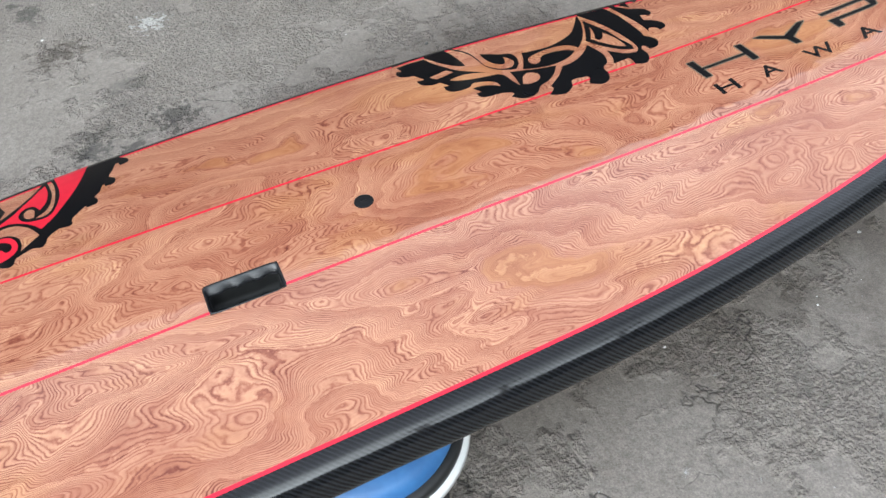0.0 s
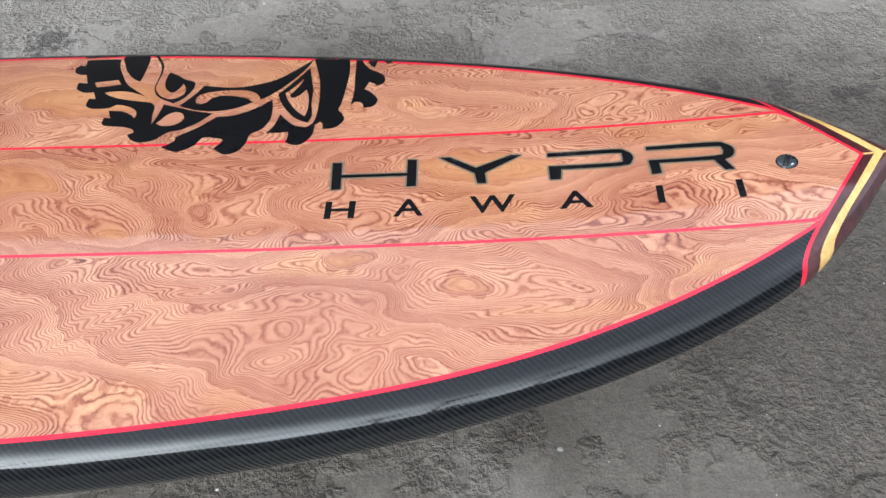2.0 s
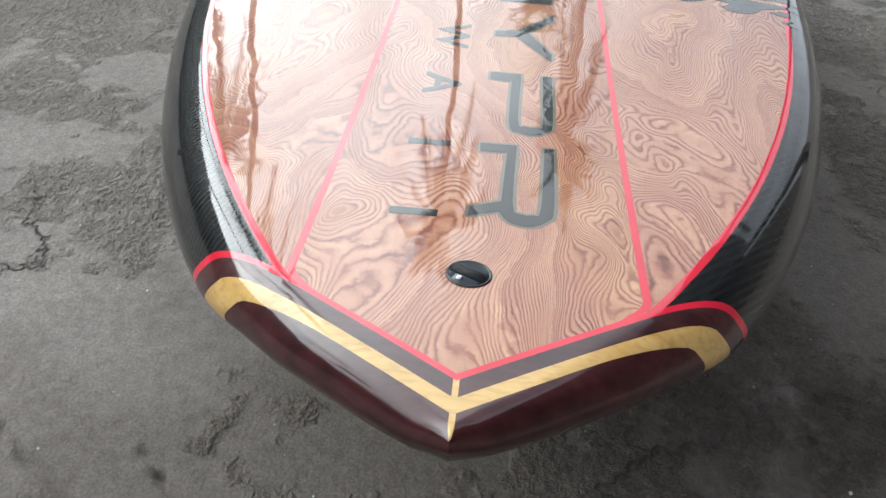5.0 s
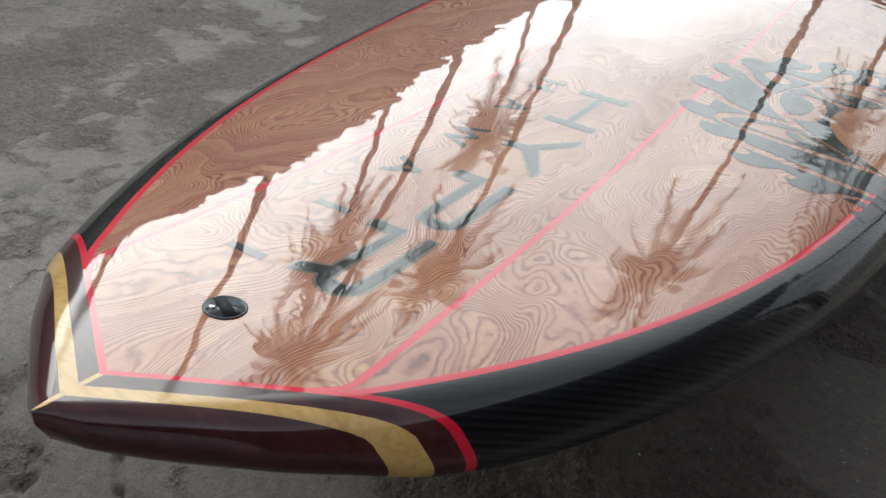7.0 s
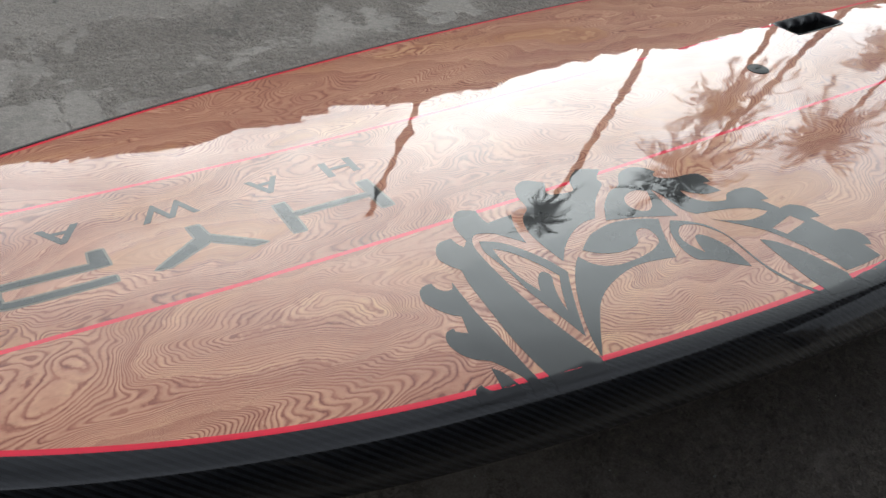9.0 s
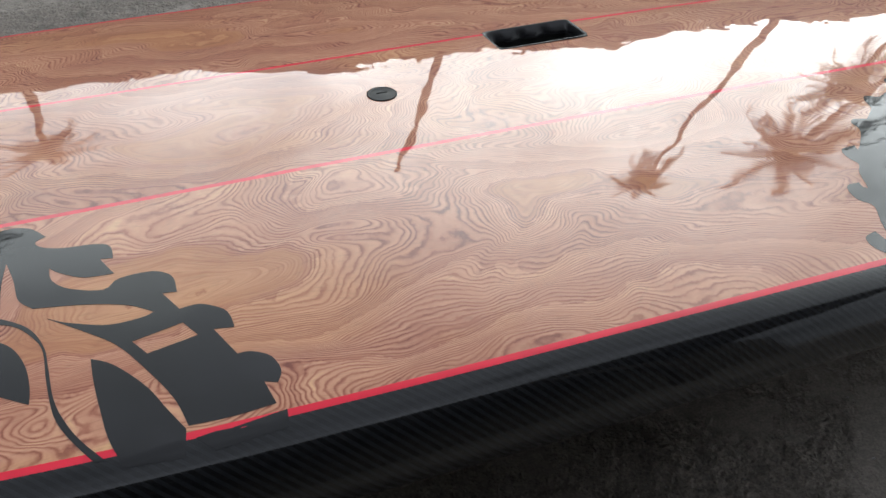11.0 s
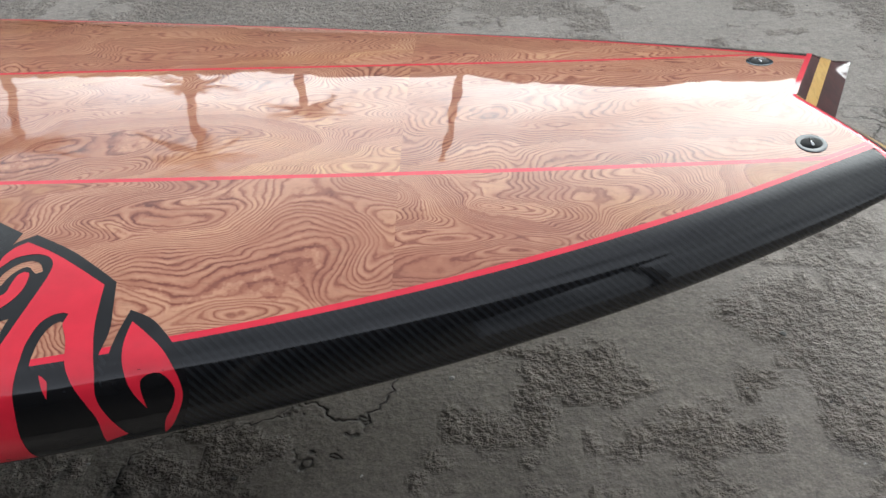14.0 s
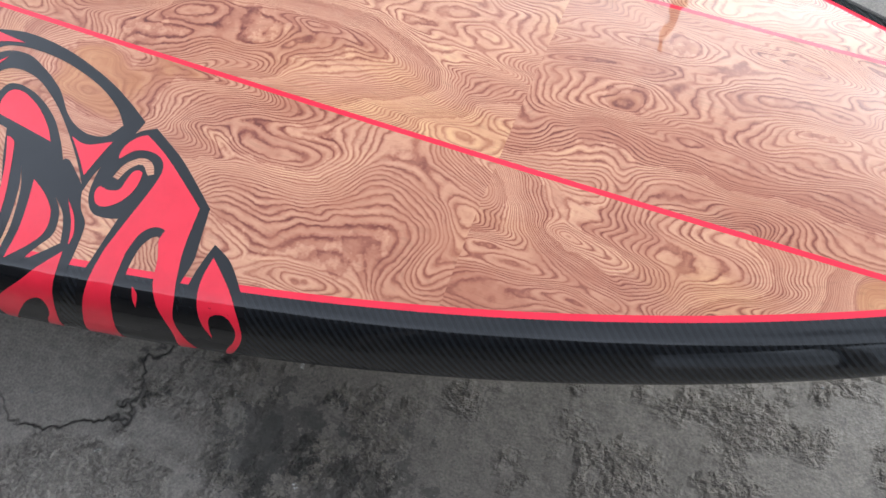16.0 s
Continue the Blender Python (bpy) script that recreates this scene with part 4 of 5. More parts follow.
AFT_RED['leg_stripe'] = [(-513, 277, 1), (-526, 299), (-535, 323), (-544, 353), (-546, 382), (-543, 410, 1), (-540, 409, 1), (-541, 382), (-538, 355), (-530, 326), (-522, 302)]
AFT_RED['leg_stripe2'] = [(-556, 243, 1), (-565, 245), (-575, 266), (-585, 294), (-590, 316), (-592, 345), (-586, 370), (-582, 380, 1), (-587, 356), (-586, 328), (-579, 297), (-568, 266)]
AFT_RED['shield'] = [(-604, 272, 1), (-621, 281), (-635, 294), (-639, 311), (-632, 326), (-613, 347, 1), (-614, 320), (-610, 295)]
AFT_RED['shield_rim'] = [(-645, 278, 1), (-658, 290), (-666, 305), (-666, 316, 1), (-660, 299), (-652, 287)]
AFT_RED['foot'] = [(-664, 323, 1), (-666, 338), (-667, 358), (-669, 380), (-670, 405, 1), (-654, 411, 1), (-658, 396), (-662, 386), (-660, 376), (-656, 372), (-652, 372), (-645, 376), (-638, 384), (-629, 400), (-624, 410), (-618, 424, 1), (-611, 408), (-606, 397, 1), (-613, 385), (-624, 372), (-636, 359), (-647, 344)]
AFT_RED['comb_fill'] = [(-687, 197, 1), (-712, 209), (-739, 226), (-767, 245, 1), (-770, 284), (-776, 311), (-780, 327), (-782, 345), (-788, 358), (-801, 376, 1), (-784, 384, 1), (-782, 364), (-775, 351), (-764, 335), (-756, 319), (-751, 299), (-744, 283), (-746, 274), (-736, 274), (-726, 283), (-721, 301), (-721, 315), (-722, 341), (-724, 356)]
AFT_RED['comb_fill'] += [(-726, 377), (-731, 400, 1), (-696, 405, 1), (-695, 387), (-697, 352), (-698, 338), (-700, 311), (-705, 288), (-717, 235), (-714, 217), (-700, 211), (-683, 215), (-672, 227), (-671, 215), (-678, 203)]
AFT_RED['comb_curl'] = [(-692, 233), (-700, 232), (-701, 248), (-694, 263), (-682, 273), (-672, 273), (-666, 264), (-668, 257), (-676, 258), (-687, 254), (-689, 243)]
AFT_RED['comb_tooth'] = [(-739, 329, 1), (-746, 334), (-747, 347, 1), (-743, 340)]
AFT_RED['fin_fill'] = [(-799, 281, 1), (-814, 293), (-828, 306), (-839, 322), (-844, 335), (-844, 346), (-839, 359), (-833, 370), (-826, 379, 1), (-830, 363), (-837, 350), (-839, 337), (-832, 327), (-824, 325), (-816, 329), (-814, 336), (-818, 353, 1), (-807, 338), (-799, 316), (-797, 298)]


def curved(points, step=4.0):
    """A closed outline through the points: smooth but at the corners."""
    n, out = len(points), []
    for k in range(n):
        p0, p1, p2, p3 = (Vector(points[(k + d) % n][:2]) for d in (-1, 0, 1, 2))
        if len(points[k]) > 2:
            p0 = p1
        if len(points[(k + 1) % n]) > 2:
            p3 = p2
        pieces = max(1, min(8, round((p2 - p1).length / step)))
        for q in range(pieces):
            u = q / pieces
            out.append(0.5 * (2 * p1 + (p2 - p0) * u + (2 * p0 - 5 * p1 + 4 * p2 - p3) * u * u + (3 * p1 - p0 - 3 * p2 + p3) * u**3))
    return out


def inside(p, loops):
    odd = False
    for loop in loops:
        for a, b in zip(loop, loop[1:] + loop[:1]):
            if (a.y > p.y) != (b.y > p.y) and p.x < a.x + (p.y - a.y) / (b.y - a.y) * (b.x - a.x):
                odd = not odd
    return odd


def skin_normal(x, s):
    e = 0.0006
    a = surface(x + e, s) - surface(x - e, s)
    b = surface(x, s + e) - surface(x, s - e)
    return a.cross(b).normalized()


def printed(name, outlines, mat, lift, label=""):
    """A thin film on the board's skin: the first outline filled, the others left open."""
    loops = [curved(o) for o in outlines]
    verts, edges = [], []
    for loop in loops:
        first = len(verts)
        verts += loop
        edges += [(first + k, first + (k + 1) % len(loop)) for k in range(len(loop))]
    xs, ys = [v.x for v in verts], [v.y for v in verts]
    x = min(xs) + 5
    while x < max(xs):
        y = min(ys) + 5
        while y < max(ys):
            if inside(Vector((x, y)), loops):
                verts.append(Vector((x, y)))
            y += 8 if y < 340 else 5
        x += 11
    flat, _, faces, *_ = mathutils.geometry.delaunay_2d_cdt(verts, edges, [], 0, 0.05)
    bm = bmesh.new()
    uv = bm.loops.layers.uv.new("UVMap")
    made, normals = {}, []
    for f in faces:
        if not inside(sum((flat[k] for k in f), Vector((0, 0))) / len(f), loops):
            continue
        for k in f:
            if k not in made:
                at = flat[k] / 1000
                normal = skin_normal(at.x, at.y)
                made[k] = bm.verts.new(surface(at.x, at.y) + lift * normal)
                normals.append(normal)
        face = bm.faces.new([made[k] for k in f])
        for loop, k in zip(face.loops, f):
            loop[uv].uv = flat[k] / 1000
    bm.normal_update()
    for f in bm.faces:
        if f.normal.dot(normals[0]) < -0.2:
            f.normal_flip()
    ob = mesh_object(name, bm, mat, BOARD, label, True, normals)
    bm.free()
    return ob


def build_pattern():
    gaps = {"wedge": ["wedge_gap"], "tail_curl": ["pupil_gap", "diamond_gap"], "band": ["h1", "h2", "h3", "h4"], "coil": ["coil_gap"],
            "arch": ["t1", "t2", "t3", "t4", "t5"], "comb": ["q1", "q2"], "swirl": ["swirl_gap"], "dome_window": ["dome_bar"]}
    open_ones = {g for some in gaps.values() for g in some}
    for table, mat, lift, name, label in ((FORE_PATTERN, M_INK, 0.00025, "black_pattern", "black curling pattern print"),
                                          (AFT_PATTERN, M_INK, 0.00025, "black_pattern", "black curling pattern print"),
                                          (AFT_RED, M_REDINK, 0.00050, "red_pattern", "red fill of the pattern")):
        for key, points in table.items():
            if key not in open_ones:
                printed(name, [points] + [table[g] for g in gaps.get(key, ())], mat, lift, label)


def widened(loop, by):
    """A closed outline drawn outwards by so many millimetres."""
    n = len(loop)
    area = sum(loop[k - 1].x * loop[k].y - loop[k].x * loop[k - 1].y for k in range(n))
    out = []
    for k in range(n):
        along = (loop[(k + 1) % n] - loop[k]).normalized() + (loop[k] - loop[k - 1]).normalized()
        side = Vector((along.y, -along.x)).normalized() * (1 if area > 0 else -1)
        out.append((*(loop[k] + side * by), 1))
    return out


MARK = [
    [(897, 54, 1), (911, 54, 1), (914, -1, 1), (901, -2, 1)],
    [(1004, 55, 1), (1017, 54, 1), (1018, 0, 1), (1005, -1, 1)],
    [(910, 28, 1), (1006, 27, 1), (1007, 21, 1), (910, 22, 1)],
    [(1048, 56, 1), (1063, 56, 1), (1100, 31, 1), (1148, 54, 1), (1163, 53, 1), (1112, 20, 1), (1114, -1, 1), (1102, -1, 1), (1098, 20, 1)],
    [(1199, 53, 1), (1288, 53), (1304, 49), (1313, 38), (1311, 26), (1298, 18), (1216, 18, 1), (1214, -1, 1), (1200, -1, 1), (1199, 26, 1), (1290, 25), (1299, 30), (1299, 40), (1290, 45), (1199, 45, 1)],
    [(1333, 53, 1), (1420, 52), (1437, 47), (1446, 36), (1443, 22), (1431, 15, 1), (1440, -5, 1), (1428, -5, 1), (1417, 16, 1), (1346, 18, 1), (1347, -2, 1), (1334, -3, 1), (1333, 25, 1), (1420, 24), (1431, 29), (1431, 38), (1421, 43), (1333, 46, 1)],
]


def build_mark():
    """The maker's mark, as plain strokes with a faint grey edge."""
    for shape in MARK:
        printed("mark_edge", [widened(curved(shape), 2.6)], M_EDGE, 0.00012, "faint grey edge of the printed mark")
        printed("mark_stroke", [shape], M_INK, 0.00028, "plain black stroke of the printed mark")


def build_word():
    """HAWAII, letter by letter, along the deck."""
    for letter, x0, x1 in (("H", 897, 938), ("A", 990, 1030), ("W", 1091, 1152), ("A", 1209, 1253), ("I", 1335, 1344), ("I", 1436, 1445)):
        curve = bpy.data.curves.new("letter", "FONT")
        curve.body = letter
        curve.offset = 0.0 if letter == "I" else 0.018
        ob = new("letter", curve)
        bpy.context.view_layer.update()
        me = bpy.data.meshes.new_from_object(ob.evaluated_get(bpy.context.evaluated_depsgraph_get()))
        bpy.data.objects.remove(ob)
        bm = bmesh.new()
        bm.from_mesh(me)
        xs, ys = [v.co.x for v in bm.verts], [v.co.y for v in bm.verts]
        a, b, c, d = min(xs), max(xs), min(ys), max(ys)
        normals = []
        for v in bm.verts:
            x = (x0 + (v.co.x - a) / (b - a) * (x1 - x0)) / 1000
            s = (-57 + (v.co.y - c) / (d - c) * 32) / 1000
            n = skin_normal(x, s)
            v.co = surface(x, s) + 0.00025 * n
            normals.append(n)
        mesh_object("letter", bm, M_INK, BOARD, "small black capital letter", True, normals)
        bm.free()


build_pattern()
build_mark()
build_word()


# ---------------------------------------------------------------- fittings let into the deck
def turned(profile, sides=40, centre=(0, 0, 0)):
    """A round body from its profile of (radius, height)."""
    bm = bmesh.new()
    rings = [[bm.verts.new((r * math.cos(2 * math.pi * k / sides), r * math.sin(2 * math.pi * k / sides), z)) for k in range(sides)] for r, z in profile]
    for a, b in zip(rings, rings[1:]):
        for k in range(sides):
            bm.faces.new((a[k], a[(k + 1) % sides], b[(k + 1) % sides], b[k]))
    bm.faces.new(rings[-1])
    return bm


def boxed(x, y, z, bevel=0.0):
    bm = bmesh.new()
    bmesh.ops.create_cube(bm, size=1)
    for v in bm.verts:
        v.co = (v.co.x * x, v.co.y * y, v.co.z * z)
    if bevel:
        bmesh.ops.bevel(bm, geom=bm.edges[:], offset=bevel, segments=2, affect="EDGES")
    return bm


def set_on_deck(ob, x, s, turn=0.0, lift=0.0):
    n = skin_normal(x, s)
    ob.matrix_local = Matrix.Translation(surface(x, s) + n * lift) @ Vector((0, 0, 1)).rotation_difference(n).to_matrix().to_4x4() @ pose(0, 0, 0, 0, 0, turn)


def build_fittings():
    # air vent: a shallow round button in a thin ring
    vent = part("air_vent", turned([(0.0165, -0.001), (0.0165, 0.0006), (0.0150, 0.0012), (0.0142, 0.0007), (0.0135, 0.0007), (0.010, 0.0014), (0.004, 0.0018)]), M_VENT, BOARD, "round black air vent plug")
    set_on_deck(vent, 0.2294, -0.001)
    slot = part("slot", boxed(0.012, 0.0016, 0.0008), M_CAVITY, vent)
    slot.location = (0, 0, 0.0018)
    # nose plug: ring, dark cup, cross bar and screw
    nose = part("nose_plug", turned([(0.0140, -0.001), (0.0140, 0.0005), (0.0132, 0.0009), (0.0124, 0.0007), (0.0120, 0.0003)]), M_PLASTIC, BOARD, "round black nose plug with a cross bar")
    set_on_deck(nose, 1.5063, 0.0, 62)
    cup = part("cup", turned([(0.0120, 0.0002), (0.0120, 0.0005)]), M_GREYPLASTIC, nose)
    wedge = part("bar", boxed(0.0225, 0.0080, 0.0016, 0.0005), M_CAVITY, nose, "black cross bar")
    wedge.location = (0, 0, 0.0010)
    screw = part("screw", turned([(0.0022, 0.0), (0.0022, 0.0012), (0.0012, 0.0016)], 16), M_STEEL, nose, "small steel screw")
    screw.location = (-0.002, -0.0078, 0.0003)
    # two leash plugs by the tail
    for sign in (1, -1):
        plug = part("leash_plug", turned([(0.0140, -0.001), (0.0140, 0.0003), (0.0134, 0.0005), (0.0108, 0.0005), (0.0102, 0.0004)]), M_GREYPLASTIC, BOARD, "round grey leash plug with a steel pin")
        set_on_deck(plug, -1.3813, sign * 0.0865)
        bm = turned([(0.0100, 0.0004), (0.0098, 0.0008)])
        for v in bm.verts:
            v.co.y *= 0.8
        part("recess", bm, M_CAVITY, plug, "black oval recess")
        pin = part("pin", boxed(0.0022, 0.0115, 0.0022, 0.0006), M_STEEL, plug, "polished steel pin")
        pin.location = (0, 0, 0.0014)
    # grip: a pocket with sloping, wavy lips
    x0, x1, y0, y1 = HANDLE
    bm = bmesh.new()
    cx, cy, a, b = (x0 + x1) / 2, (y0 + y1) / 2, (x1 - x0) / 2, (y1 - y0) / 2
    base = deck_height(cx, cy)
    tilt = 2 * crown(cx) * abs(cy)

    def ring(scale_x, scale_y, down, wave):
        out = []
        for k in range(96):
            t = 2 * math.pi * k / 96
            ex, ey = math.cos(t), math.sin(t)
            sup = (abs(ex) ** 12 + abs(ey) ** 12) ** (-1 / 12)
            px, py = ex * sup * a * scale_x, ey * sup * b * scale_y
            if wave and abs(ey) * sup > 0.9:
                py += wave * math.sin(px * 190) * (1 if ey > 0 else -1)
            out.append(bm.verts.new((cx + px, cy + py, base + py * tilt - down)))
        return out

    rings = [ring(1.015, 1.03, 0.004, 0), ring(1.015, 1.03, -0.0009, 0), ring(0.99, 0.965, -0.0012, 0), ring(0.965, 0.92, 0.0012, 0), ring(0.945, 0.66, 0.0075, 0.0022), ring(0.935, 0.62, 0.012, 0.0022)]
    for p, q in zip(rings, rings[1:]):
        for k in range(96):
            bm.faces.new((p[k], p[(k + 1) % 96], q[(k + 1) % 96], q[k]))
    grip = part("grip", bm, M_GRIP, BOARD, "black plastic carry grip let into the deck")
    bm = bmesh.new()
    rings = [ring(0.935, 0.62, 0.012, 0.0022), ring(0.92, 0.70, 0.030, 0), ring(0.88, 0.62, 0.040, 0)]
    for p, q in zip(rings, rings[1:]):
        for k in range(96):
            bm.faces.new((p[k], p[(k + 1) % 96], q[(k + 1) % 96], q[k]))
    bm.faces.new(rings[-1])
    part("pocket", bm, M_CAVITY, grip, "deep black pocket")


build_fittings()

# ---------------------------------------------------------------- what stands round the yard
def building_material():
    m = material("dark_brown_boards", (0.06, 0.045, 0.035), 0.7)
    net = Net(m)
    place = net.n("TexCoord").outputs["Object"]
    grain = net.noise(net.vec("MULTIPLY", place, (0.6, 1.0, 14.0)), 3.0, 5.0, 0.6)
    net.link(net.ramp(grain, [(0.3, (0.035, 0.027, 0.022)), (0.7, (0.085, 0.066, 0.052))]), net.b.inputs["Base Color"])
    net.bump(grain, 0.4, 0.01)
    return m


def wall_paint():
    m = material("stained_wall_paint", (0.10, 0.085, 0.07), 0.7)
    net = Net(m)
    v = net.noise(net.vec("MULTIPLY", net.n("TexCoord").outputs["Object"], (6.0, 1.0, 0.5)), 2.5, 5.0, 0.6)
    net.link(net.ramp(v, [(0.3, (0.070, 0.058, 0.048)), (0.7, (0.130, 0.108, 0.088))]), net.b.inputs["Base Color"])
    return m


def leaf_material(name, low, high):
    m = material(name, high, 0.55)
    net = Net(m)
    info = net.n("NewGeometry").outputs["Random Per Island"]
    net.link(net.ramp(info, [(0.0, low), (1.0, high)]), net.b.inputs["Base Color"])
    return m


def bark_material():
    m = material("palm_bark", (0.12, 0.10, 0.08), 0.85)
    net = Net(m)
    place = net.n("TexCoord").outputs["Object"]
    rings = net.noise(net.vec("MULTIPLY", place, (1.0, 1.0, 9.0)), 2.0, 3.0, 0.6)
    net.link(net.ramp(rings, [(0.35, (0.065, 0.052, 0.042)), (0.65, (0.16, 0.135, 0.11))]), net.b.inputs["Base Color"])
    net.bump(rings, 0.5, 0.02)
    return m


M_BOARDS = building_material()
M_WALL = wall_paint()
M_PALMLEAF = leaf_material("palm_leaf", (0.035, 0.050, 0.018), (0.085, 0.105, 0.040))
M_TREELEAF = leaf_material("tree_leaf", (0.018, 0.030, 0.012), (0.055, 0.075, 0.030))
M_BARK = bark_material()


def build_shop():
    """The long low shop behind the board, its eave high over the deck."""
    shop = empty("shop_building", "long timber shop building with stained wall and deep brown porch roof", "building", (1.3, 2.10, 0))
    bm = boxed(9.4, 0.30, 2.82)
    bmesh.ops.translate(bm, vec=(0, 3.0, 1.41), verts=bm.verts)
    part("wall", bm, M_WALL, shop, "dark stained timber wall", smooth=False)
    bm = boxed(10.0, 3.6, 0.16, 0.02)
    bmesh.ops.translate(bm, vec=(0, 1.80, 2.90), verts=bm.verts)
    part("roof", bm, M_BOARDS, shop, "dark brown porch roof", smooth=False)
    for k in range(5):
        bm = boxed(0.10, 0.10, 2.82, 0.006)
        bmesh.ops.translate(bm, vec=(-4.6 + 2.3 * k, 0.25, 1.41), verts=bm.verts)
        part("post", bm, M_BOARDS, shop, smooth=False)
    for k in range(16):
        bm = boxed(0.06, 3.4, 0.12)
        bmesh.ops.translate(bm, vec=(-4.7 + 0.625 * k, 1.75, 2.762), verts=bm.verts)
        part("rafter", bm, M_BOARDS, shop, smooth=False)


def trunk_mesh(height, low, high, lean, seed):
    rnd = random.Random(seed)
    bm = bmesh.new()
    rings = []
    for k in range(17):
        u = k / 16
        r = low + (high - low) * u + 0.01 * math.sin(k * 2.4)
        cx, cy = lean[0] * u**1.6 + 0.05 * math.sin(3 * u + seed), lean[1] * u**1.6
        rings.append([bm.verts.new((cx + r * math.cos(a * math.pi / 4), cy + r * math.sin(a * math.pi / 4), height * u)) for a in range(8)])
    for a, b in zip(rings, rings[1:]):
        for k in range(8):
            bm.faces.new((a[k], a[(k + 1) % 8], b[(k + 1) % 8], b[k]))
    return bm


def crown_mesh(size, seed):
    """Arching fronds, each a rib with many narrow leaflets."""
    rnd = random.Random(seed)
    bm = bmesh.new()
    for f in range(30):
        turn = f * 2.39996 + rnd.uniform(-0.2, 0.2)
        rise = rnd.uniform(-0.75, 1.2)
        long = size * rnd.uniform(0.8, 1.1)
        points = []
        for k in range(11):
            u = k / 10
            out = long * u * math.cos(rise * (1 - 0.4 * u)) * (1 - 0.18 * u * u)
            up = long * (math.sin(rise) * u - 0.40 * u * u)
            points.append(Vector((out * math.cos(turn), out * math.sin(turn), up)))
        side = Vector((-math.sin(turn), math.cos(turn), 0))
        for k in range(1, 11):
            p, q = points[k - 1], points[k]
            w = 0.018 * size * 0.4
            bm.faces.new([bm.verts.new(v) for v in (p - side * w, q - side * w, q + side * w, p + side * w)])
            for sgn in (1, -1):
                for d in (0.0, 0.5):
                    m = p.lerp(q, d)
                    reach = 0.21 * size * math.sin(min(1.0, 0.18 + k / 10) * math.pi * 0.86) * rnd.uniform(0.8, 1.1)
                    tip = m + side * sgn * reach + (q - p) * 1.3 + Vector((0, 0, -0.45 * reach))
                    root = (q - p) * 0.20
                    bm.faces.new([bm.verts.new(v) for v in (m - root, m + root, tip)])
    return bm


def palm(x, y, height, low, lean, size, seed):
    tree = empty("palm_tree", "tall coconut palm with a slender leaning trunk", "palm tree", (x, y, 0), group="palms by the yard")
    part("trunk", trunk_mesh(height, low, low * 0.62, lean, seed), M_BARK, tree)
    crown = part("crown", crown_mesh(size, seed), M_PALMLEAF, tree, "crown of arching green fronds", smooth=False)
    crown.location = (lean[0], lean[1], height)


def leafy_tree(x, y, height, wide, seed):
    rnd = random.Random(seed)
    tree = empty("tree", "dense dark-green broadleaf tree at the edge of the yard", "tree", (x, y, 0), group="trees along the yard")
    part("trunk", trunk_mesh(height * 0.55, 0.28, 0.14, (0.3, 0.1), seed), M_BARK, tree)
    bm = bmesh.new()
    lobes = []
    for _ in range(26):
        a, r = rnd.uniform(0, 6.28), wide * math.sqrt(rnd.random()) * 0.62
        lobes.append((Vector((r * math.cos(a), r * math.sin(a), height * rnd.uniform(0.10, 0.86))), wide * rnd.uniform(0.24, 0.42)))
    lobes.append((Vector((0, 0, height * 0.30)), wide * 0.55))
    for centre, radius in lobes:
        for _ in range(190):
            d = Vector((rnd.gauss(0, 1), rnd.gauss(0, 1), rnd.gauss(0, 0.8))).normalized()
            p = centre + d * radius * rnd.uniform(0.55, 1.06)
            s = rnd.uniform(0.16, 0.34)
            u = Vector((rnd.gauss(0, 1), rnd.gauss(0, 1), rnd.gauss(0, 1))).normalized()
            w = u.cross(d).normalized()
            bm.faces.new([bm.verts.new(v) for v in (p - u * s, p + w * s * 0.6, p + u * s, p - w * s * 0.6)])
    part("crown", bm, M_TREELEAF, tree, smooth=False)


def build_surroundings():
    build_shop()
    # palms between the yard and the road
    palm(-9.3, -9.3, 11.4, 0.11, (0.25, 0.2), 1.0, 3)
    palm(-13.4, -9.9, 9.0, 0.12, (-0.3, 0.2), 1.8, 5)
    palm(-12.3, -7.4, 10.2, 0.12, (0.7, -0.5), 1.9, 7)
    palm(-19.0, -9.4, 8.2, 0.12, (0.5, 0.4), 1.7, 9)
    palm(-14.1, -5.9, 9.0, 0.11, (0.4, -0.4), 1.7, 11)
    palm(-17.1, -1.0, 9.3, 0.12, (0.5, -0.3), 1.7, 13)
    palm(-19.4, 0.7, 6.9, 0.12, (0.2, 0.4), 1.5, 21)
    palm(-18.0, 2.2, 8.4, 0.12, (0.3, 0.2), 1.6, 23)
    palm(2.3, -15.7, 8.9, 0.13, (0.1, 0.1), 1.25, 15)
    palm(3.5, -13.3, 10.8, 0.13, (0.75, 0.2), 1.5, 17)
    palm(7.1, -22.7, 9.0, 0.15, (-0.3, 0.1), 1.9, 25)
    palm(6.3, -13.2, 9.3, 0.13, (1.1, 0.6), 1.6, 19)
    # one thin bare pole close by
    pole = part("pole_shaft", trunk_mesh(3.2, 0.026, 0.019, (0.03, 0.0), 4), M_BARK, None)
    pole.name = "slender_pole"
    pole.location = (-1.0, -3.08, 0)
    tagged(pole, "slender bare grey-brown wooden pole standing in the yard", "pole")
    # the belt of trees behind them
    rnd = random.Random(12)
    for k in range(15):
        a = -84 + 9.2 * k
        far = 24 + rnd.uniform(-2, 2)
        leafy_tree(far * math.sin(radians(a)), -far * math.cos(radians(a)), skyline(a) * far + rnd.uniform(-0.9, 0.2), 3.4, 30 + k)
    build_hedge()


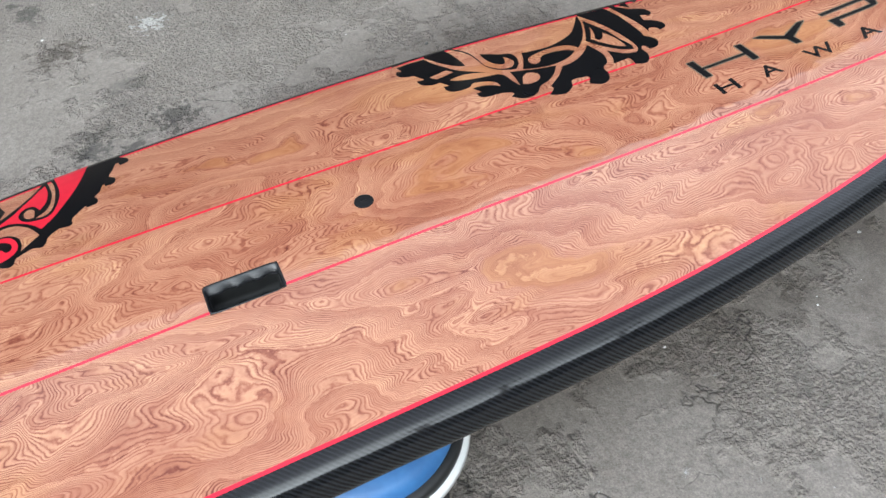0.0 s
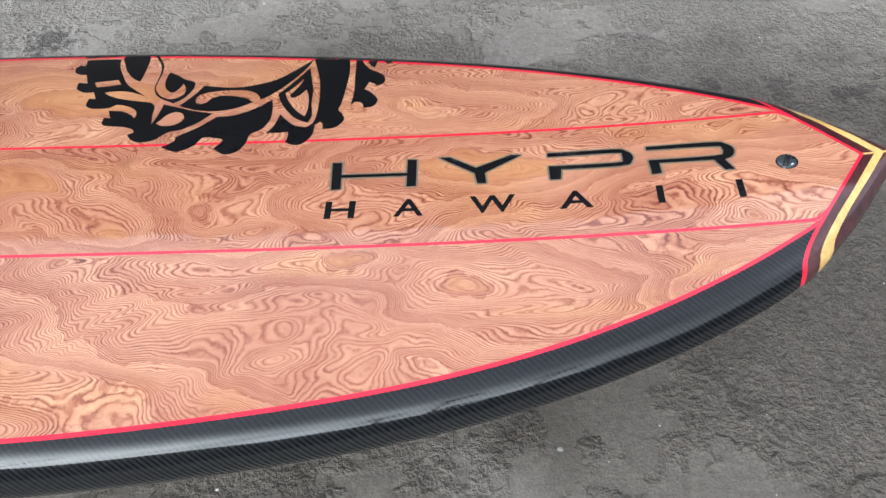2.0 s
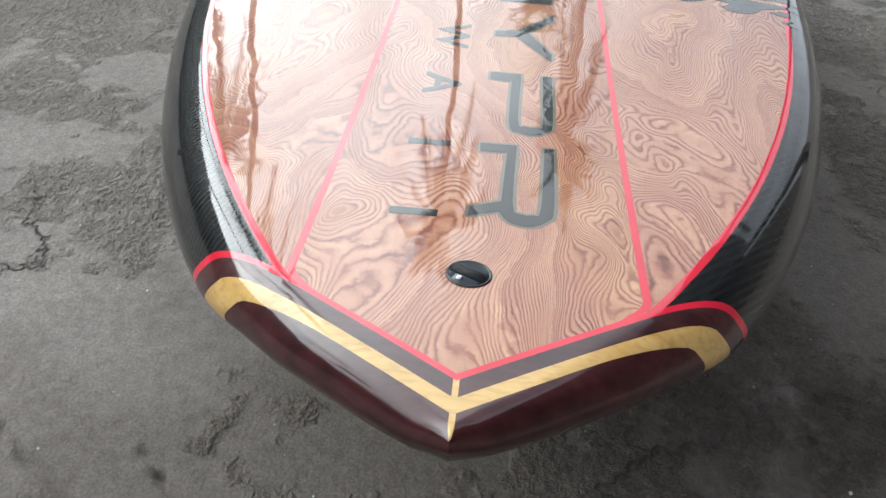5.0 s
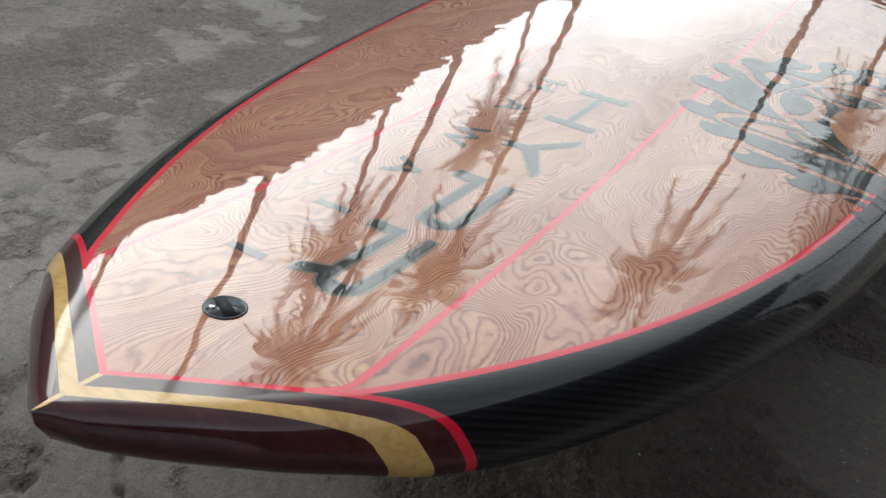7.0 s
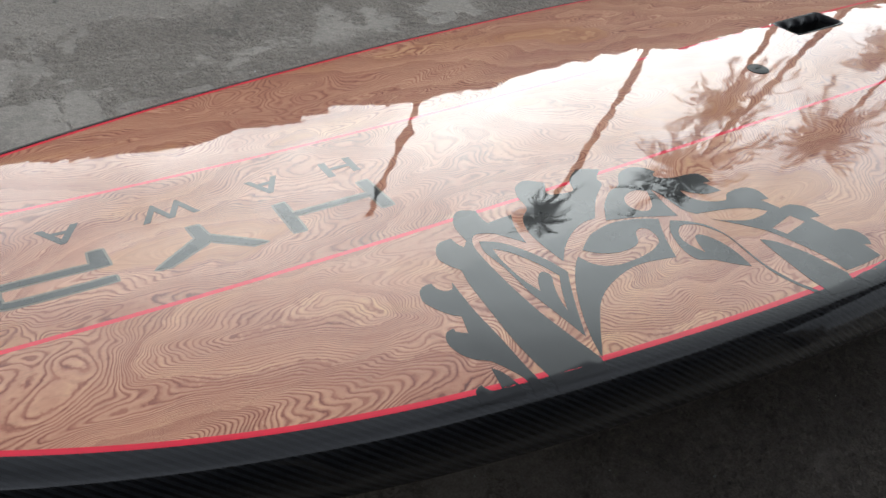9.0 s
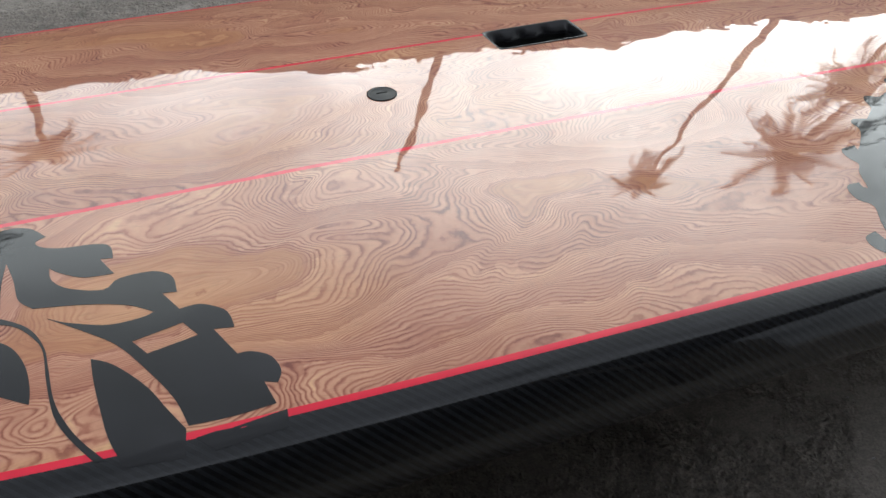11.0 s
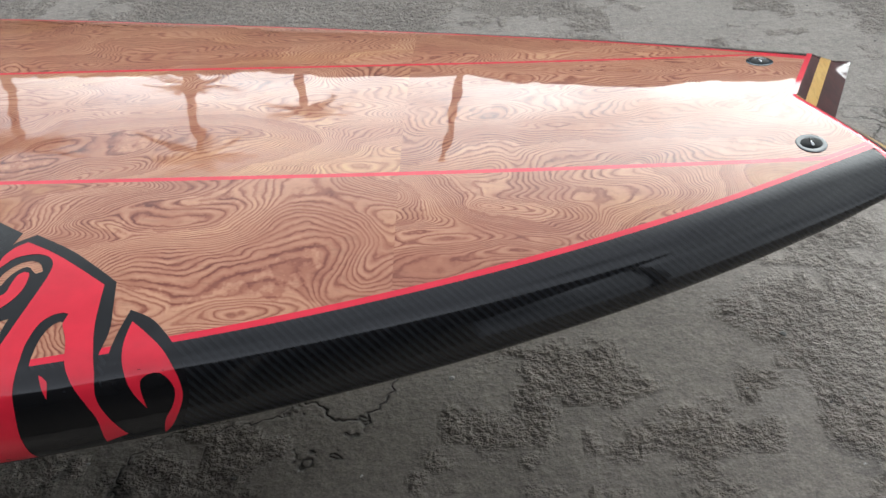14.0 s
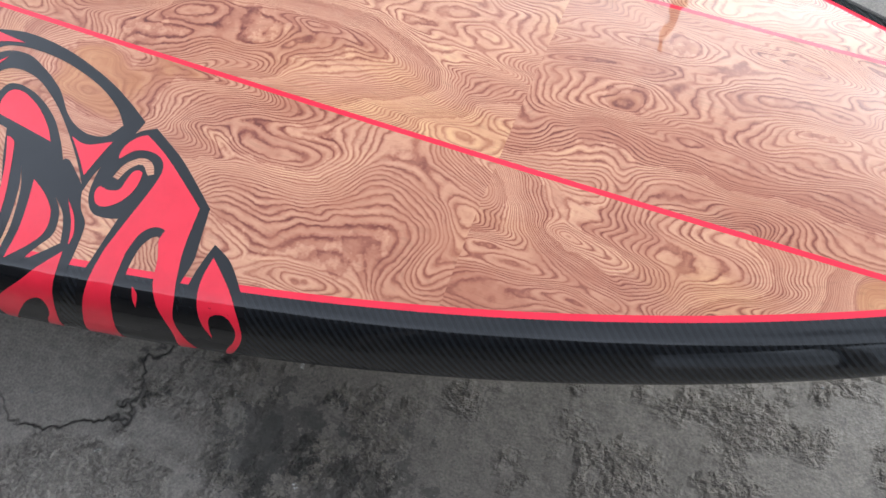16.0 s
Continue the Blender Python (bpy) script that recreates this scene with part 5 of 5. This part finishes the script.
def skyline(turn):
    """How steeply the eye rises to the top of the green belt, by the turn from straight across the yard."""
    return spline([(-180, 0.17), (-84, 0.17), (-65, 0.185), (-60, 0.25), (-55, 0.29), (-50, 0.32), (-44, 0.345), (-38, 0.38), (-33, 0.405), (-20, 0.40), (-12, 0.405), (-7, 0.385), (-2, 0.35), (5, 0.325), (12, 0.315), (20, 0.30), (30, 0.295), (180, 0.28)], turn)


def build_hedge():
    """The thicket that closes the yard between the trees."""
    rnd = random.Random(5)
    bm = bmesh.new()
    for _ in range(85000):
        a = rnd.uniform(-95, 62)
        far = 27 + rnd.uniform(-0.8, 2.0)
        high = skyline(a) * far + 0.2 + 0.25 * math.sin(a * 0.35) + 0.15 * math.sin(a * 0.9 + 1)
        p = Vector((far * math.sin(radians(a)), -far * math.cos(radians(a)), high * rnd.random() ** 0.8))
        s = rnd.uniform(0.2, 0.42)
        u = Vector((rnd.gauss(0, 1), rnd.gauss(0, 1), rnd.gauss(0, 1))).normalized()
        w = u.cross(Vector((rnd.gauss(0, 1), rnd.gauss(0, 1), rnd.gauss(0, 1)))).normalized()
        bm.faces.new([bm.verts.new(v) for v in (p - u * s, p + w * s * 0.7, p + u * s, p - w * s * 0.7)])
    ob = part("thicket", bm, M_TREELEAF, None, smooth=False)
    tagged(ob, "dense dark-green thicket closing the yard behind the trees", "thicket", kind="stuff")


def build_gravel():
    """Loose grit on the yard: most of it grey, some dark, a little white."""
    m = material("loose_grit", (0.3, 0.3, 0.3), 0.85)
    net = Net(m)
    net.link(net.ramp(net.n("NewGeometry").outputs["Random Per Island"], [(0.0, (0.05, 0.047, 0.043)), (0.3, (0.14, 0.135, 0.128)), (0.62, (0.27, 0.26, 0.25)), (0.85, (0.34, 0.33, 0.31)), (0.93, (0.70, 0.69, 0.66))]), net.b.inputs["Base Color"])
    rnd = random.Random(77)
    bm = bmesh.new()
    ico = bmesh.new()
    bmesh.ops.create_icosphere(ico, subdivisions=1, radius=1)
    shape = [v.co.copy() for v in ico.verts]
    faces = [[v.index for v in f.verts] for f in ico.faces]
    ico.free()
    for _ in range(2600):
        x, y = rnd.uniform(-2.3, 2.3), rnd.choice((-1, 1)) * rnd.uniform(0.0, 2.2) ** 1.0
        r = 0.0009 + 0.0016 * rnd.random() ** 3 + (0.0030 if rnd.random() < 0.02 else 0)
        flat = rnd.uniform(0.4, 0.8)
        vs = []
        for c in shape:
            k = r * rnd.uniform(0.7, 1.25)
            vs.append(bm.verts.new((x + c.x * k * rnd.uniform(0.9, 1.4), y + c.y * k, max(0.0, r * flat * 0.6 + c.z * k * flat) + 0.0004)))
        for f in faces:
            bm.faces.new([vs[i] for i in f])
    ob = part("gravel", bm, m, None, smooth=False)
    tagged(ob, "scattered grey, dark and white grit on the concrete", "gravel", kind="stuff")


build_surroundings()
build_gravel()


# ---------------------------------------------------------------- the stool under the board
def build_stool():
    x, y, top = STOOL
    blue = material("blue_vinyl", (0.03, 0.10, 0.24), 0.45)
    net = Net(blue)
    place = net.n("TexCoord").outputs["Object"]
    v = net.noise(place, 14.0, 4.0, 0.6)
    net.link(net.ramp(v, [(0.3, (0.022, 0.105, 0.27)), (0.7, (0.045, 0.18, 0.42))]), net.b.inputs["Base Color"])
    net.bump(net.noise(place, 120.0, 3.0), 0.15, 0.002)
    rubber = material("black_rubber", (0.012, 0.012, 0.012), 0.5)
    white = material("white_edge", (0.72, 0.72, 0.70), 0.5)
    stool = empty("round_stool", "low round blue stool with black rim and white edge", "stool", (x, y, 0))
    r = 0.168
    part("seat", turned([(r - 0.018, top - 0.05), (r - 0.015, top - 0.030), (r - 0.030, top - 0.010), (0.05, top)], 64), blue, stool, "blue vinyl seat")
    part("rim", turned([(r - 0.034, top - 0.075), (r - 0.004, top - 0.068), (r - 0.004, top - 0.052), (r - 0.009, top - 0.044), (r - 0.022, top - 0.042)], 64), rubber, stool, "black rubber rim")
    part("edge", turned([(r - 0.028, top - 0.084), (r + 0.004, top - 0.080), (r + 0.004, top - 0.064), (r - 0.005, top - 0.062), (r - 0.02, top - 0.062)], 64), white, stool, "white edge strip")
    for k in range(4):
        leg = boxed(0.03, 0.03, top - 0.07, 0.004)
        ob = part("leg", leg, rubber, stool, smooth=False)
        ob.location = (0.12 * math.cos(k * 1.5708 + 0.78), 0.12 * math.sin(k * 1.5708 + 0.78), (top - 0.07) / 2)


STOOL = (0.09, -0.275, 0.252)
build_stool()
